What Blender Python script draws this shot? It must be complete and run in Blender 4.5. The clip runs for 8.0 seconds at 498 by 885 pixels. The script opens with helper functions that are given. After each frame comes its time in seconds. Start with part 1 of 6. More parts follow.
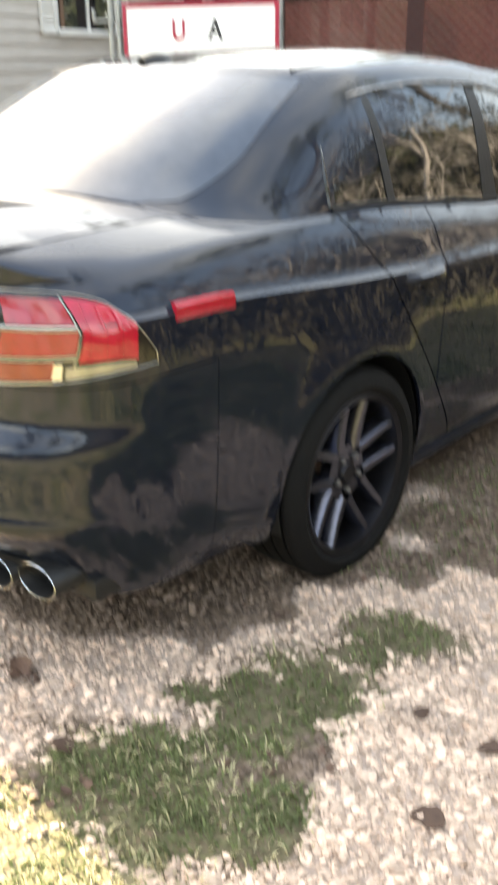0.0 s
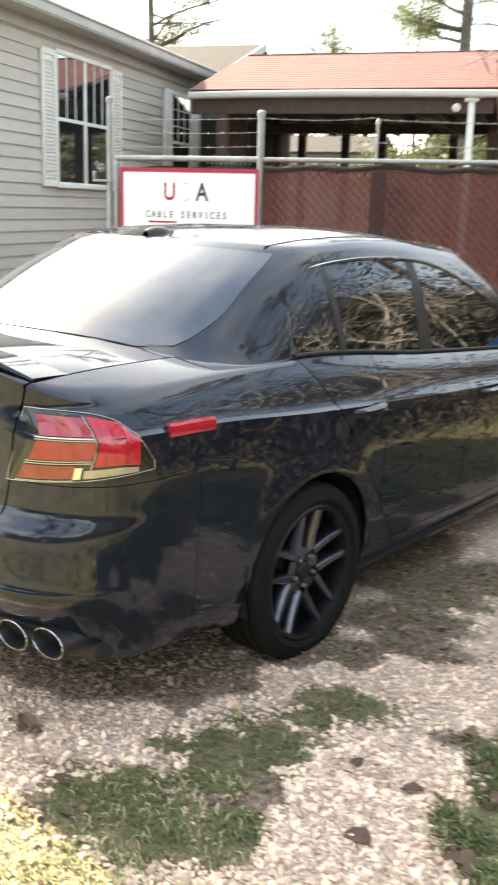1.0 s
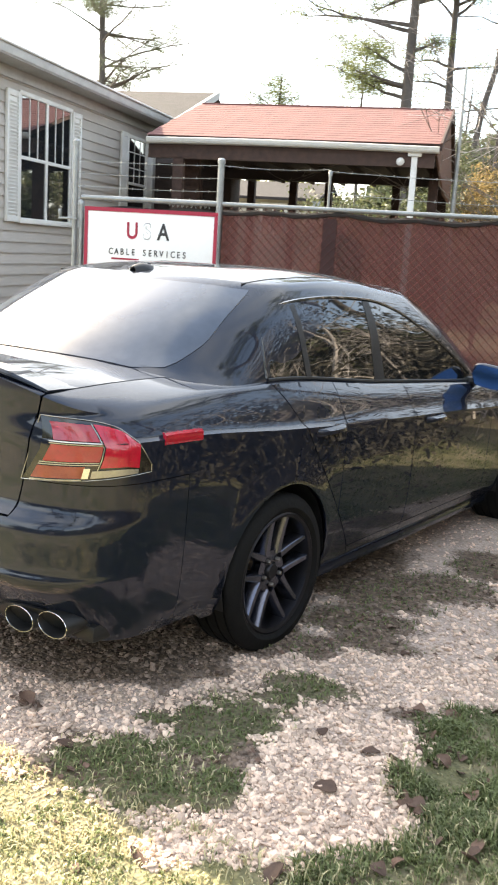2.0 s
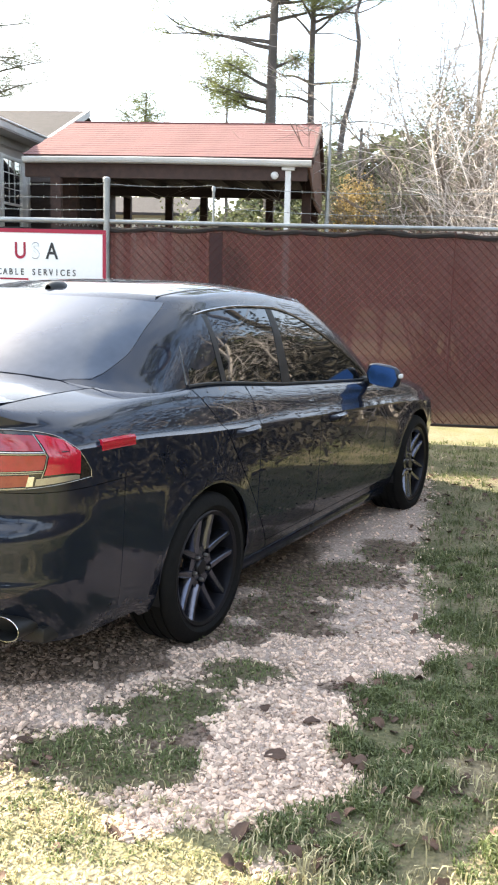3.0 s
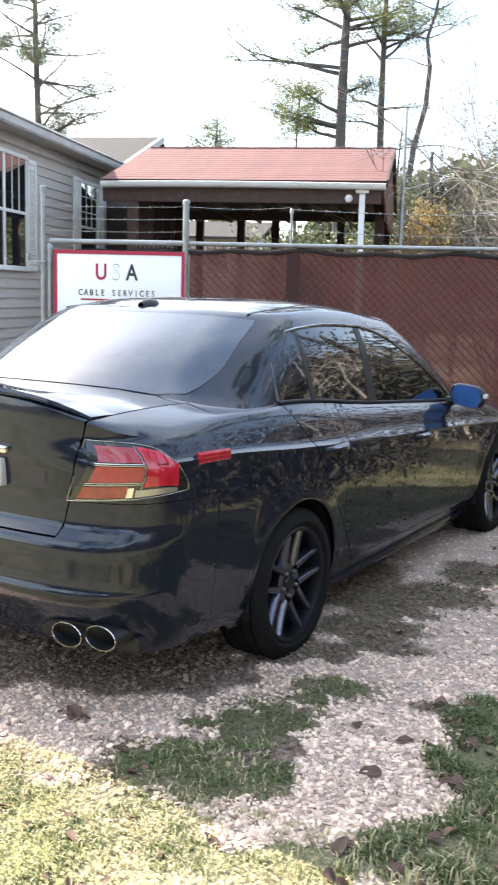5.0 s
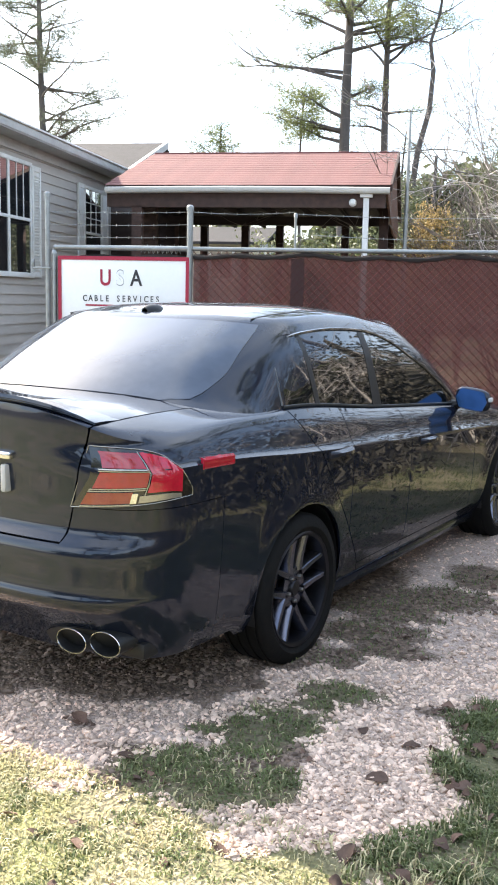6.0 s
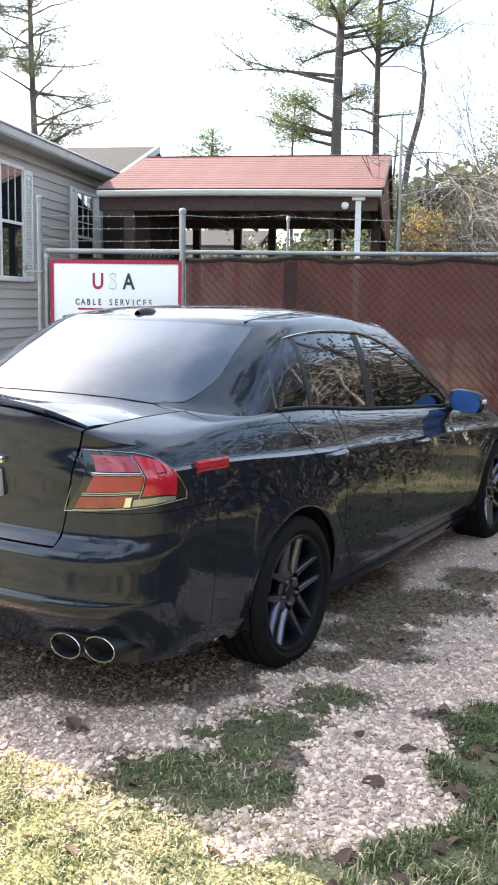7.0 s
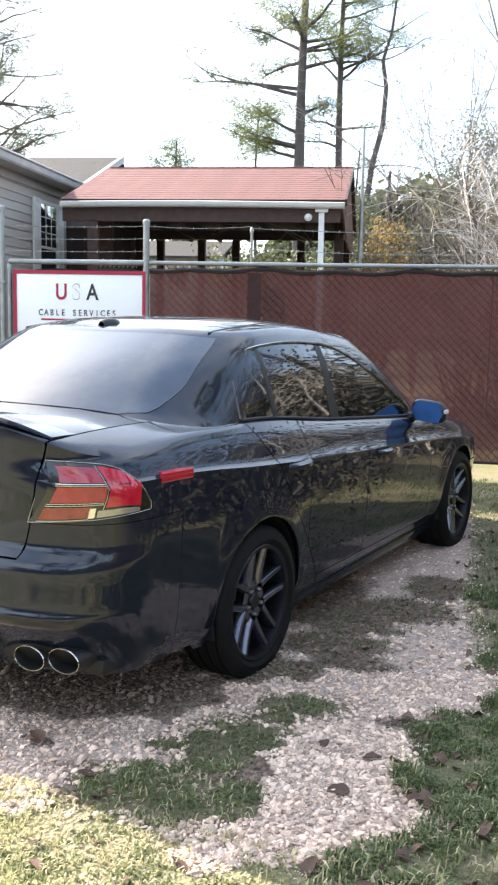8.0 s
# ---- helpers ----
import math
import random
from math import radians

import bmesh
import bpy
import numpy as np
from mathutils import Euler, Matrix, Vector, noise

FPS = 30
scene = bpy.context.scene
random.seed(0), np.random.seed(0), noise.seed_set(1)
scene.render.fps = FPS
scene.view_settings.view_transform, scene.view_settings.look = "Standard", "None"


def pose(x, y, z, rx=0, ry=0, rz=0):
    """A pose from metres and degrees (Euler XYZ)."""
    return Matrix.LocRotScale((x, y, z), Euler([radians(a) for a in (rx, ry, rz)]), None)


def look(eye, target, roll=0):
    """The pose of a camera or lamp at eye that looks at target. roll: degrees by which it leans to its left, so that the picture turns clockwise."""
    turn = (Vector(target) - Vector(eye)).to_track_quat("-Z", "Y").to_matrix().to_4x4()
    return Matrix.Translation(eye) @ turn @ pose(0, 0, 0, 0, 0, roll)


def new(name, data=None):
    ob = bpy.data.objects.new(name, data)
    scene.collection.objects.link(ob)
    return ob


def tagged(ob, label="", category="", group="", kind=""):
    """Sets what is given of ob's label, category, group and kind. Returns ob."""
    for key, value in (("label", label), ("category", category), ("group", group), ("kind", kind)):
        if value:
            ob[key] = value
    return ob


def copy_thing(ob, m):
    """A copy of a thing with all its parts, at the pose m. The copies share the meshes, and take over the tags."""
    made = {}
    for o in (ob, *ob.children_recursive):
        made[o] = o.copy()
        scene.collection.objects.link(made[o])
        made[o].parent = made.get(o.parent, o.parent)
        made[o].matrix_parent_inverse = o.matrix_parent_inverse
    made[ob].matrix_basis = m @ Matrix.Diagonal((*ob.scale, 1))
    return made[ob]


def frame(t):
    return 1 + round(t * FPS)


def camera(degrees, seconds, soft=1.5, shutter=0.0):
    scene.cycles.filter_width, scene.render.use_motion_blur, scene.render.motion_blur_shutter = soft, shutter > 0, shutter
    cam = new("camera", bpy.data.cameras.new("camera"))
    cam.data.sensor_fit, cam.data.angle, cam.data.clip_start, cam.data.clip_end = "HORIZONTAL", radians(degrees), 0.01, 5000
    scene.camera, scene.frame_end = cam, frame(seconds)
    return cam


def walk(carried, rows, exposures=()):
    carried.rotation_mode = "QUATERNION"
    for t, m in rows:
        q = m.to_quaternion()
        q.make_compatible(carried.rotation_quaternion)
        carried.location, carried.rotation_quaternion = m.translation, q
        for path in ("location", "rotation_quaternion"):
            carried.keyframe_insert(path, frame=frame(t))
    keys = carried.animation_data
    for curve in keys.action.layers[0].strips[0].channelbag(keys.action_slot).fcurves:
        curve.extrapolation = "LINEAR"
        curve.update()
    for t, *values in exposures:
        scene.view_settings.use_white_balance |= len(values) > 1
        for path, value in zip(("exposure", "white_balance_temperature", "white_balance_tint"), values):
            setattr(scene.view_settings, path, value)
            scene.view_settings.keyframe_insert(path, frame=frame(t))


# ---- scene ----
cam = camera(29.3, 8.0, 1.9, 0.5)
PATH = [
    (0, (1.431, -2.891, 1.461), (0.799, -1.146, 0.717), -0.7),
    (0.1, (1.436, -2.931, 1.480), (0.783, -1.167, 0.802), -0.2),
    (0.2, (1.444, -2.977, 1.495), (0.770, -1.200, 0.872), 0.7),
    (0.3, (1.457, -3.025, 1.514), (0.761, -1.231, 0.968), 1.1),
    (0.4, (1.489, -3.121, 1.542), (0.810, -1.300, 1.068), 1.3),
    (0.5, (1.524, -3.194, 1.551), (0.869, -1.365, 1.076), 2.0),
    (0.7, (1.566, -3.285, 1.548), (0.898, -1.462, 1.068), 1.4),
    (0.8, (1.590, -3.343, 1.557), (0.937, -1.518, 1.063), 1.5),
    (1, (1.621, -3.456, 1.573), (1.016, -1.611, 1.094), 1.6),
    (1.2, (1.580, -3.550, 1.547), (1.062, -1.672, 1.094), 4.0),
    (2.3, (1.626, -4.045, 1.588), (1.183, -2.133, 1.202), 2.3),
    (2.5, (1.629, -4.114, 1.598), (1.254, -2.187, 1.217), 1.4),
    (2.8, (1.565, -4.151, 1.577), (1.275, -2.199, 1.255), 1.0),
    (3, (1.496, -4.186, 1.559), (1.249, -2.234, 1.204), 1.5),
    (3.2, (1.483, -4.211, 1.551), (1.255, -2.253, 1.210), 1.2),
    (3.5, (1.426, -4.252, 1.543), (1.164, -2.301, 1.193), 1.3),
    (3.7, (1.418, -4.246, 1.544), (1.137, -2.295, 1.204), 1.3),
    (4, (1.394, -4.237, 1.530), (1.074, -2.291, 1.193), 1.6),
    (4.2, (1.393, -4.235, 1.531), (1.072, -2.289, 1.201), 1.4),
    (4.5, (1.390, -4.234, 1.530), (1.075, -2.285, 1.210), 1.8),
    (4.7, (1.389, -4.232, 1.531), (1.052, -2.286, 1.218), 1.8),
    (5, (1.385, -4.230, 1.529), (1.006, -2.291, 1.219), 1.6),
    (5.2, (1.386, -4.229, 1.530), (0.982, -2.293, 1.232), 1.3),
    (6.3, (1.390, -4.216, 1.528), (1.001, -2.277, 1.227), 1.2),
    (6.5, (1.390, -4.213, 1.528), (0.993, -2.276, 1.230), 1.1),
    (6.8, (1.387, -4.211, 1.526), (0.998, -2.272, 1.231), 0.9),
    (7, (1.384, -4.209, 1.524), (1.006, -2.267, 1.231), 1.0),
    (7.3, (1.386, -4.215, 1.525), (1.014, -2.272, 1.232), 1.0),
    (7.5, (1.385, -4.219, 1.524), (1.022, -2.273, 1.241), 1.0),
    (7.7, (1.388, -4.220, 1.526), (1.048, -2.270, 1.240), 1.0),
    (8, (1.388, -4.222, 1.526), (1.082, -2.264, 1.256), 1.1),
]
EXPOSURE = [(0, 2.20, 8650, 6), (0.5, 2.24, 8650, 6), (1.2, 2.0, 8450, 6), (2.5, 1.88, 7650, 8), (4.5, 1.80, 6950, 8), (8, 1.66, 6950, 8)]
walk(cam, [(t, look(eye, target, roll)) for t, eye, target, roll in PATH], EXPOSURE)

# ---- light: low winter sun from ahead and to the side, hazy bright sky ----
SUN_AZ = (-0.88, 0.475)          # where the sun stands, in plan
SUN_EL = 33.5
world = bpy.data.worlds.new("sky")
scene.world = world
world.use_nodes = True
wn = world.node_tree
sky = wn.nodes.new("ShaderNodeTexSky")
sky.sky_type, sky.sun_disc = "NISHITA", False
sky.sun_elevation, sky.sun_rotation = radians(SUN_EL), math.atan2(SUN_AZ[0], SUN_AZ[1])
sky.air_density, sky.dust_density, sky.ozone_density = 1.0, 2.0, 1.5
veil = wn.nodes.new("ShaderNodeTexNoise")          # thin high cloud over the blue
veil.inputs["Scale"].default_value, veil.inputs["Detail"].default_value = 2.2, 7
veil_ramp = wn.nodes.new("ShaderNodeValToRGB")
veil_ramp.color_ramp.elements[0].position, veil_ramp.color_ramp.elements[1].position = 0.42, 0.70
veil_ramp.color_ramp.elements[0].color, veil_ramp.color_ramp.elements[1].color = (1.3, 1.85, 2.9, 1), (5.4, 5.7, 6.1, 1)
wn.links.new(veil.outputs[0], veil_ramp.inputs[0])
both = wn.nodes.new("ShaderNodeMix")
both.data_type, both.blend_type = "RGBA", "ADD"
both.inputs[0].default_value = 1.0
wn.links.new(sky.outputs[0], both.inputs[6])
sky_dir, sky_up, thin = wn.nodes.new("ShaderNodeTexCoord"), wn.nodes.new("ShaderNodeSeparateXYZ"), wn.nodes.new("ShaderNodeMapRange")
wn.links.new(sky_dir.outputs["Generated"], sky_up.inputs[0])
wn.links.new(sky_up.outputs[2], thin.inputs[0])
thin.inputs["From Min"].default_value, thin.inputs["From Max"].default_value = 0.35, 0.85
thin.inputs["To Min"].default_value, thin.inputs["To Max"].default_value = 1.0, 0.85
fade = wn.nodes.new("ShaderNodeVectorMath")          # the cloud thins out towards the zenith
fade.operation = "SCALE"
wn.links.new(veil_ramp.outputs[0], fade.inputs[0])
wn.links.new(thin.outputs[0], fade.inputs["Scale"])
wn.links.new(fade.outputs[0], both.inputs[7])
wn.links.new(both.outputs[2], wn.nodes["Background"].inputs[0])
wn.nodes["Background"].inputs[1].default_value = 0.125
sun = new("sun", bpy.data.lights.new("sun", "SUN"))
sun.data.energy, sun.data.angle, sun.data.color = 5.0, radians(0.6), (1.0, 0.94, 0.84)
sun.matrix_world = look((SUN_AZ[0] * 20, SUN_AZ[1] * 20, 20 * math.tan(radians(SUN_EL))), (0, 0, 0))


# ---- materials ----
def mat(name, colour, rough=0.6, metal=0.0, colour2=None, scale=8.0, bump=0.0, bump_scale=60.0, coat=0.0, vary=0.0, island=False, spec=0.5,
        stretch=(1, 1, 1), mix2=0.5, translucent=0.0):
    """Procedural surface: two-scale colour noise, random tint per piece, fine relief."""
    m = bpy.data.materials.new(name)
    m.use_nodes = True
    nt = m.node_tree
    n, l = nt.nodes, nt.links
    b = n["Principled BSDF"]
    b.inputs["Roughness"].default_value, b.inputs["Metallic"].default_value = rough, metal
    b.inputs["Specular IOR Level"].default_value = spec
    if coat:
        b.inputs["Coat Weight"].default_value, b.inputs["Coat Roughness"].default_value = coat, 0.02
    tc = n.new("ShaderNodeTexCoord")
    mp = n.new("ShaderNodeMapping")
    mp.inputs["Scale"].default_value = stretch
    l.new(tc.outputs["Object"], mp.inputs[0])
    c2 = colour2 or tuple(c * 0.72 for c in colour)
    big = n.new("ShaderNodeTexNoise")
    big.inputs["Scale"].default_value, big.inputs["Detail"].default_value = scale, 6
    l.new(mp.outputs[0], big.inputs[0])
    fine = n.new("ShaderNodeTexNoise")
    fine.inputs["Scale"].default_value, fine.inputs["Detail"].default_value = scale * 9, 4
    l.new(mp.outputs[0], fine.inputs[0])
    add = n.new("ShaderNodeMath")
    add.operation = "MULTIPLY_ADD"
    l.new(fine.outputs[0], add.inputs[0])
    add.inputs[1].default_value = 0.6
    l.new(big.outputs[0], add.inputs[2])
    ramp = n.new("ShaderNodeValToRGB")
    ramp.color_ramp.elements[0].position, ramp.color_ramp.elements[1].position = 0.8 - mix2 * 0.5, 0.8 + mix2 * 0.5
    ramp.color_ramp.elements[0].color, ramp.color_ramp.elements[1].color = (*c2, 1), (*colour, 1)
    l.new(add.outputs[0], ramp.inputs[0])
    out = ramp.outputs[0]
    if vary:
        if island:
            src = n.new("ShaderNodeNewGeometry").outputs["Random Per Island"]
        else:
            src = n.new("ShaderNodeObjectInfo").outputs["Random"]
        mr = n.new("ShaderNodeMapRange")
        mr.inputs["To Min"].default_value, mr.inputs["To Max"].default_value = 1 - vary, 1 + vary
        l.new(src, mr.inputs[0])
        hsv = n.new("ShaderNodeHueSaturation")
        l.new(out, hsv.inputs["Color"])
        l.new(mr.outputs[0], hsv.inputs["Value"])
        out = hsv.outputs[0]
    l.new(out, b.inputs["Base Color"])
    if bump:
        bn = n.new("ShaderNodeTexNoise")
        bn.inputs["Scale"].default_value, bn.inputs["Detail"].default_value = bump_scale, 5
        l.new(mp.outputs[0], bn.inputs[0])
        bp = n.new("ShaderNodeBump")
        bp.inputs["Strength"].default_value, bp.inputs["Distance"].default_value = bump, 0.01
        l.new(bn.outputs[0], bp.inputs["Height"])
        l.new(bp.outputs[0], b.inputs["Normal"])
    if translucent:
        tr = n.new("ShaderNodeBsdfTranslucent")
        l.new(out, tr.inputs[0])
        mx = n.new("ShaderNodeMixShader")
        mx.inputs[0].default_value = translucent
        l.new(b.outputs[0], mx.inputs[1])
        l.new(tr.outputs[0], mx.inputs[2])
        l.new(mx.outputs[0], n["Material Output"].inputs[0])
    return m


PAINT = mat("car_paint", (0.009, 0.012, 0.022), 0.40, 0.0, (0.0075, 0.010, 0.018), 3, coat=1.0, spec=0.06)
PAINT.node_tree.nodes["Principled BSDF"].inputs["Specular Tint"].default_value = (0.25, 0.45, 1.0, 1.0)
TINT = mat("tinted_glass", (0.006, 0.008, 0.010), 0.03, 0.0, (0.004, 0.005, 0.006), 2, coat=0.6)
REARGLASS = mat("rear_glass", (0.035, 0.043, 0.062), 0.09, 0.0, (0.055, 0.066, 0.09), 2, coat=0.5)
BLACK = mat("black_plastic", (0.012, 0.012, 0.013), 0.5, bump=0.1)
RUBBER = mat("tyre_rubber", (0.0055, 0.0055, 0.006), 0.8, 0, (0.009, 0.0085, 0.008), 14, bump=0.25, spec=0.2)
RIM = mat("gunmetal_rim", (0.15, 0.155, 0.195), 0.24, 0.95, (0.10, 0.105, 0.135), 6)
RIMDARK = mat("dark_rim_barrel", (0.035, 0.035, 0.042), 0.35, 0.8, (0.025, 0.025, 0.03), 6)
STEEL = mat("brake_steel", (0.25, 0.24, 0.23), 0.45, 0.9, (0.14, 0.11, 0.09), 12)
CHROME = mat("chrome", (0.75, 0.75, 0.76), 0.12, 1.0, (0.6, 0.6, 0.62), 8)
LENSRED = mat("red_lens", (0.52, 0.005, 0.030), 0.12, 0, (0.36, 0.006, 0.022), 20, coat=1.0)
LENSDEEP = mat("deep_red_lens", (0.36, 0.012, 0.022), 0.10, 0, (0.25, 0.012, 0.02), 34, coat=1.0)
LENSAMB = mat("amber_red_lens", (0.27, 0.035, 0.020), 0.14, 0, (0.20, 0.02, 0.015), 34, coat=1.0)
LENSCLR = mat("clear_lens", (0.42, 0.40, 0.35), 0.16, 0.6, (0.30, 0.28, 0.25), 18, coat=1.0)
LAMPDARK = mat("lamp_housing", (0.014, 0.013, 0.012), 0.25, 0.2, (0.010, 0.009, 0.008), 14, coat=1.0)
MIRRORGLASS = mat("blue_mirror_glass", (0.045, 0.105, 0.24), 0.05, 1.0, (0.04, 0.095, 0.22), 2)
PLATE = mat("plate_white", (0.75, 0.76, 0.74), 0.4, 0, (0.68, 0.7, 0.7), 10)
PLATEBAR = mat("plate_bars", (0.05, 0.07, 0.2), 0.5)
GALV = mat("galvanised_steel", (0.33, 0.34, 0.34), 0.45, 0.75, (0.22, 0.23, 0.23), 10, bump=0.15)
WIRE = mat("chain_link_wire", (0.078, 0.034, 0.032), 0.9, 0.0, (0.060, 0.027, 0.026), 20, spec=0.15)
SCREEN = mat("privacy_screen_fabric", (0.155, 0.063, 0.058), 0.85, 0, (0.122, 0.05, 0.046), 2.5, bump=0.4, bump_scale=120, translucent=0.2)


def see_through(m, share):
    """An open weave that lets a share of the view pass."""
    n, l = m.node_tree.nodes, m.node_tree.links
    out = n["Material Output"].inputs[0]
    mx = n.new("ShaderNodeMixShader")
    mx.inputs[0].default_value = share
    l.new(out.links[0].from_socket, mx.inputs[1])
    l.new(n.new("ShaderNodeBsdfTransparent").outputs[0], mx.inputs[2])
    l.new(mx.outputs[0], out)


see_through(SCREEN, 0.29)
SCREENDARK = mat("screen_hem", (0.02, 0.016, 0.016), 0.8)
SIGNWHITE = mat("sign_white", (0.82, 0.83, 0.83), 0.35, 0, (0.76, 0.77, 0.77), 3, mix2=0.9)
SIGNRED = mat("sign_red", (0.36, 0.012, 0.045), 0.4, 0, (0.29, 0.01, 0.036), 6)
INKDARK = mat("sign_dark", (0.03, 0.03, 0.035), 0.5)
INKGREY = mat("sign_grey", (0.34, 0.35, 0.36), 0.5)
SIDING = mat("grey_siding", (0.46, 0.42, 0.385), 0.7, 0, (0.38, 0.345, 0.315), 1.5, bump=0.2, bump_scale=40, vary=0.05, stretch=(1, 0.25, 1))
TRIM = mat("white_trim", (0.72, 0.71, 0.69), 0.55, 0, (0.6, 0.59, 0.57), 4, bump=0.1)
GREYTRIM = mat("grey_trim", (0.42, 0.41, 0.40), 0.6, 0, (0.34, 0.33, 0.32), 4)
PANE = mat("window_pane", (0.012, 0.014, 0.016), 0.03, 0, (0.02, 0.022, 0.025), 1.5, coat=1.0)
PANE.node_tree.nodes["Principled BSDF"].inputs["IOR"].default_value = 2.3
SHINGLE = mat("red_shingle", (0.175, 0.070, 0.066), 0.92, 0, (0.125, 0.052, 0.05), 4, bump=0.5, bump_scale=90, vary=0.05)
GREYROOF = mat("grey_shingle", (0.038, 0.032, 0.033), 0.95, 0, (0.026, 0.022, 0.023), 5, bump=0.5, bump_scale=90, vary=0.12)
# porch wood coloured darker to stand in for the shade under the roof
SHADEWOOD = mat("shade_darkened_boards", (0.030, 0.017, 0.013), 0.8, 0, (0.02, 0.012, 0.01), 3, bump=0.3, stretch=(4, 0.4, 4))
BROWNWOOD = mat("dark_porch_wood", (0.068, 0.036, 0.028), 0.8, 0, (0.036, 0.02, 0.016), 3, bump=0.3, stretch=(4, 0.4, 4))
WOODPANEL = mat("weathered_panel", (0.16, 0.07, 0.04), 0.75, 0, (0.09, 0.04, 0.025), 3, bump=0.3, stretch=(4, 4, 0.4))
BARK = mat("pine_bark", (0.10, 0.085, 0.078), 0.95, 0, (0.055, 0.046, 0.042), 5, bump=0.8, bump_scale=18, stretch=(1, 1, 0.3))
TWIG = mat("bare_twig", (0.23, 0.195, 0.17), 0.9, 0, (0.13, 0.11, 0.095), 3, vary=0.3, island=True)
TWIGPALE = mat("pale_branch", (0.60, 0.54, 0.50), 0.9, 0, (0.40, 0.35, 0.32), 3, vary=0.25, island=True)
NEEDLE = mat("pine_needles", (0.12, 0.135, 0.085), 0.6, 0, (0.07, 0.082, 0.05), 2, vary=0.35, island=True, translucent=0.45)
NEEDLEY = mat("sunlit_needles", (0.22, 0.24, 0.085), 0.6, 0, (0.095, 0.11, 0.055), 2, vary=0.35, island=True, translucent=0.4)
LEAFY = mat("yellow_autumn_leaf", (0.38, 0.29, 0.13), 0.6, 0, (0.26, 0.18, 0.08), 3, vary=0.3, island=True, translucent=0.4)
LEAFG = mat("evergreen_leaf", (0.12, 0.135, 0.065), 0.6, 0, (0.075, 0.085, 0.04), 3, vary=0.35, island=True, translucent=0.3)
GRASS = mat("grass_blade", (0.18, 0.215, 0.088), 0.6, 0, (0.115, 0.135, 0.055), 3, vary=0.35, island=True, translucent=0.35)
DRYGRASS = mat("dry_grass_blade", (0.55, 0.50, 0.31), 0.7, 0, (0.40, 0.36, 0.21), 3, vary=0.3, island=True, translucent=0.3)
STONE = mat("limestone_gravel", (0.76, 0.58, 0.465), 0.9, 0, (0.50, 0.37, 0.29), 12, vary=0.42, island=True)
# stones of the bare soil patches, dark too for the shade under the car
DUSTYSHADED = mat("dusty_gravel", (0.28, 0.205, 0.16), 0.95, 0, (0.14, 0.10, 0.078), 12, vary=0.35, island=True)
DEADLEAF = mat("dead_leaf", (0.15, 0.088, 0.06), 0.8, 0, (0.085, 0.048, 0.036), 30, vary=0.35)
# dark fabric tone that paints the post's shadow on the screen
POSTSHADE = mat("screen_overlap", (0.055, 0.026, 0.025), 0.85, 0, (0.045, 0.02, 0.02), 2.5, bump=0.3)
BRUSH = mat("brown_brush_leaf", (0.075, 0.062, 0.044), 0.8, 0, (0.035, 0.032, 0.022), 3, vary=0.55, island=True)


# ---- mesh helpers ----
def finish(bm, name, material, smooth=True, sharp=40):
    bm.normal_update()
    for f in bm.faces:
        f.smooth = smooth
    if smooth:
        lim = radians(sharp)
        for e in bm.edges:
            e.smooth = not (len(e.link_faces) == 2 and e.calc_face_angle(0) > lim)
    me = bpy.data.meshes.new(name)
    bm.to_mesh(me)
    bm.free()
    for m in (material if isinstance(material, (list, tuple)) else [material]):
        me.materials.append(m)
    return me


def part(name, bm, material, parent=None, label="", smooth=True, sharp=40):
    ob = new(name, finish(bm, name, material, smooth, sharp))
    ob.parent = parent
    if label:
        ob["label"] = label
    return ob


def thing(name, m, label, category, group="", kind=""):
    ob = new(name)
    ob.empty_display_size = 0.1
    ob.matrix_world = m
    return tagged(ob, label, category, group, kind)


def box(bm, lo, hi, bevel=0.0, m=None):
    vs = [bm.verts.new((x, y, z)) for z in (lo[2], hi[2]) for x, y in ((lo[0], lo[1]), (hi[0], lo[1]), (hi[0], hi[1]), (lo[0], hi[1]))]
    fs = [bm.faces.new([vs[i] for i in q]) for q in ((3, 2, 1, 0), (4, 5, 6, 7), (0, 1, 5, 4), (1, 2, 6, 5), (2, 3, 7, 6), (3, 0, 4, 7))]
    if bevel:
        es = list({e for f in fs for e in f.edges})
        r = bmesh.ops.bevel(bm, geom=es, offset=bevel, segments=2, profile=0.5, affect="EDGES", clamp_overlap=True)
        vs = list({v for f in r["faces"] for v in f.verts} | {v for v in vs if v.is_valid})
    if m is not None:
        bmesh.ops.transform(bm, matrix=m, verts=[v for v in vs if v.is_valid])
    return bm


def tube(bm, pts, radii, sides=8, caps=True):
    pts = [Vector(p) for p in pts]
    if not isinstance(radii, (list, tuple)):
        radii = [radii] * len(pts)
    rings = []
    ref = None
    for i, p in enumerate(pts):
        d = (pts[min(i + 1, len(pts) - 1)] - pts[max(i - 1, 0)]).normalized()
        if ref is None:
            ref = d.orthogonal().normalized()
        ref = (ref - d * ref.dot(d)).normalized()
        o = d.cross(ref)
        rings.append([bm.verts.new(p + (ref * math.cos(a) + o * math.sin(a)) * radii[i]) for a in (2 * math.pi * k / sides for k in range(sides))])
    for a, b in zip(rings, rings[1:]):
        for k in range(sides):
            bm.faces.new((a[k], a[(k + 1) % sides], b[(k + 1) % sides], b[k]))
    if caps and sides > 2:
        bm.faces.new(list(reversed(rings[0])))
        bm.faces.new(rings[-1])
    return bm


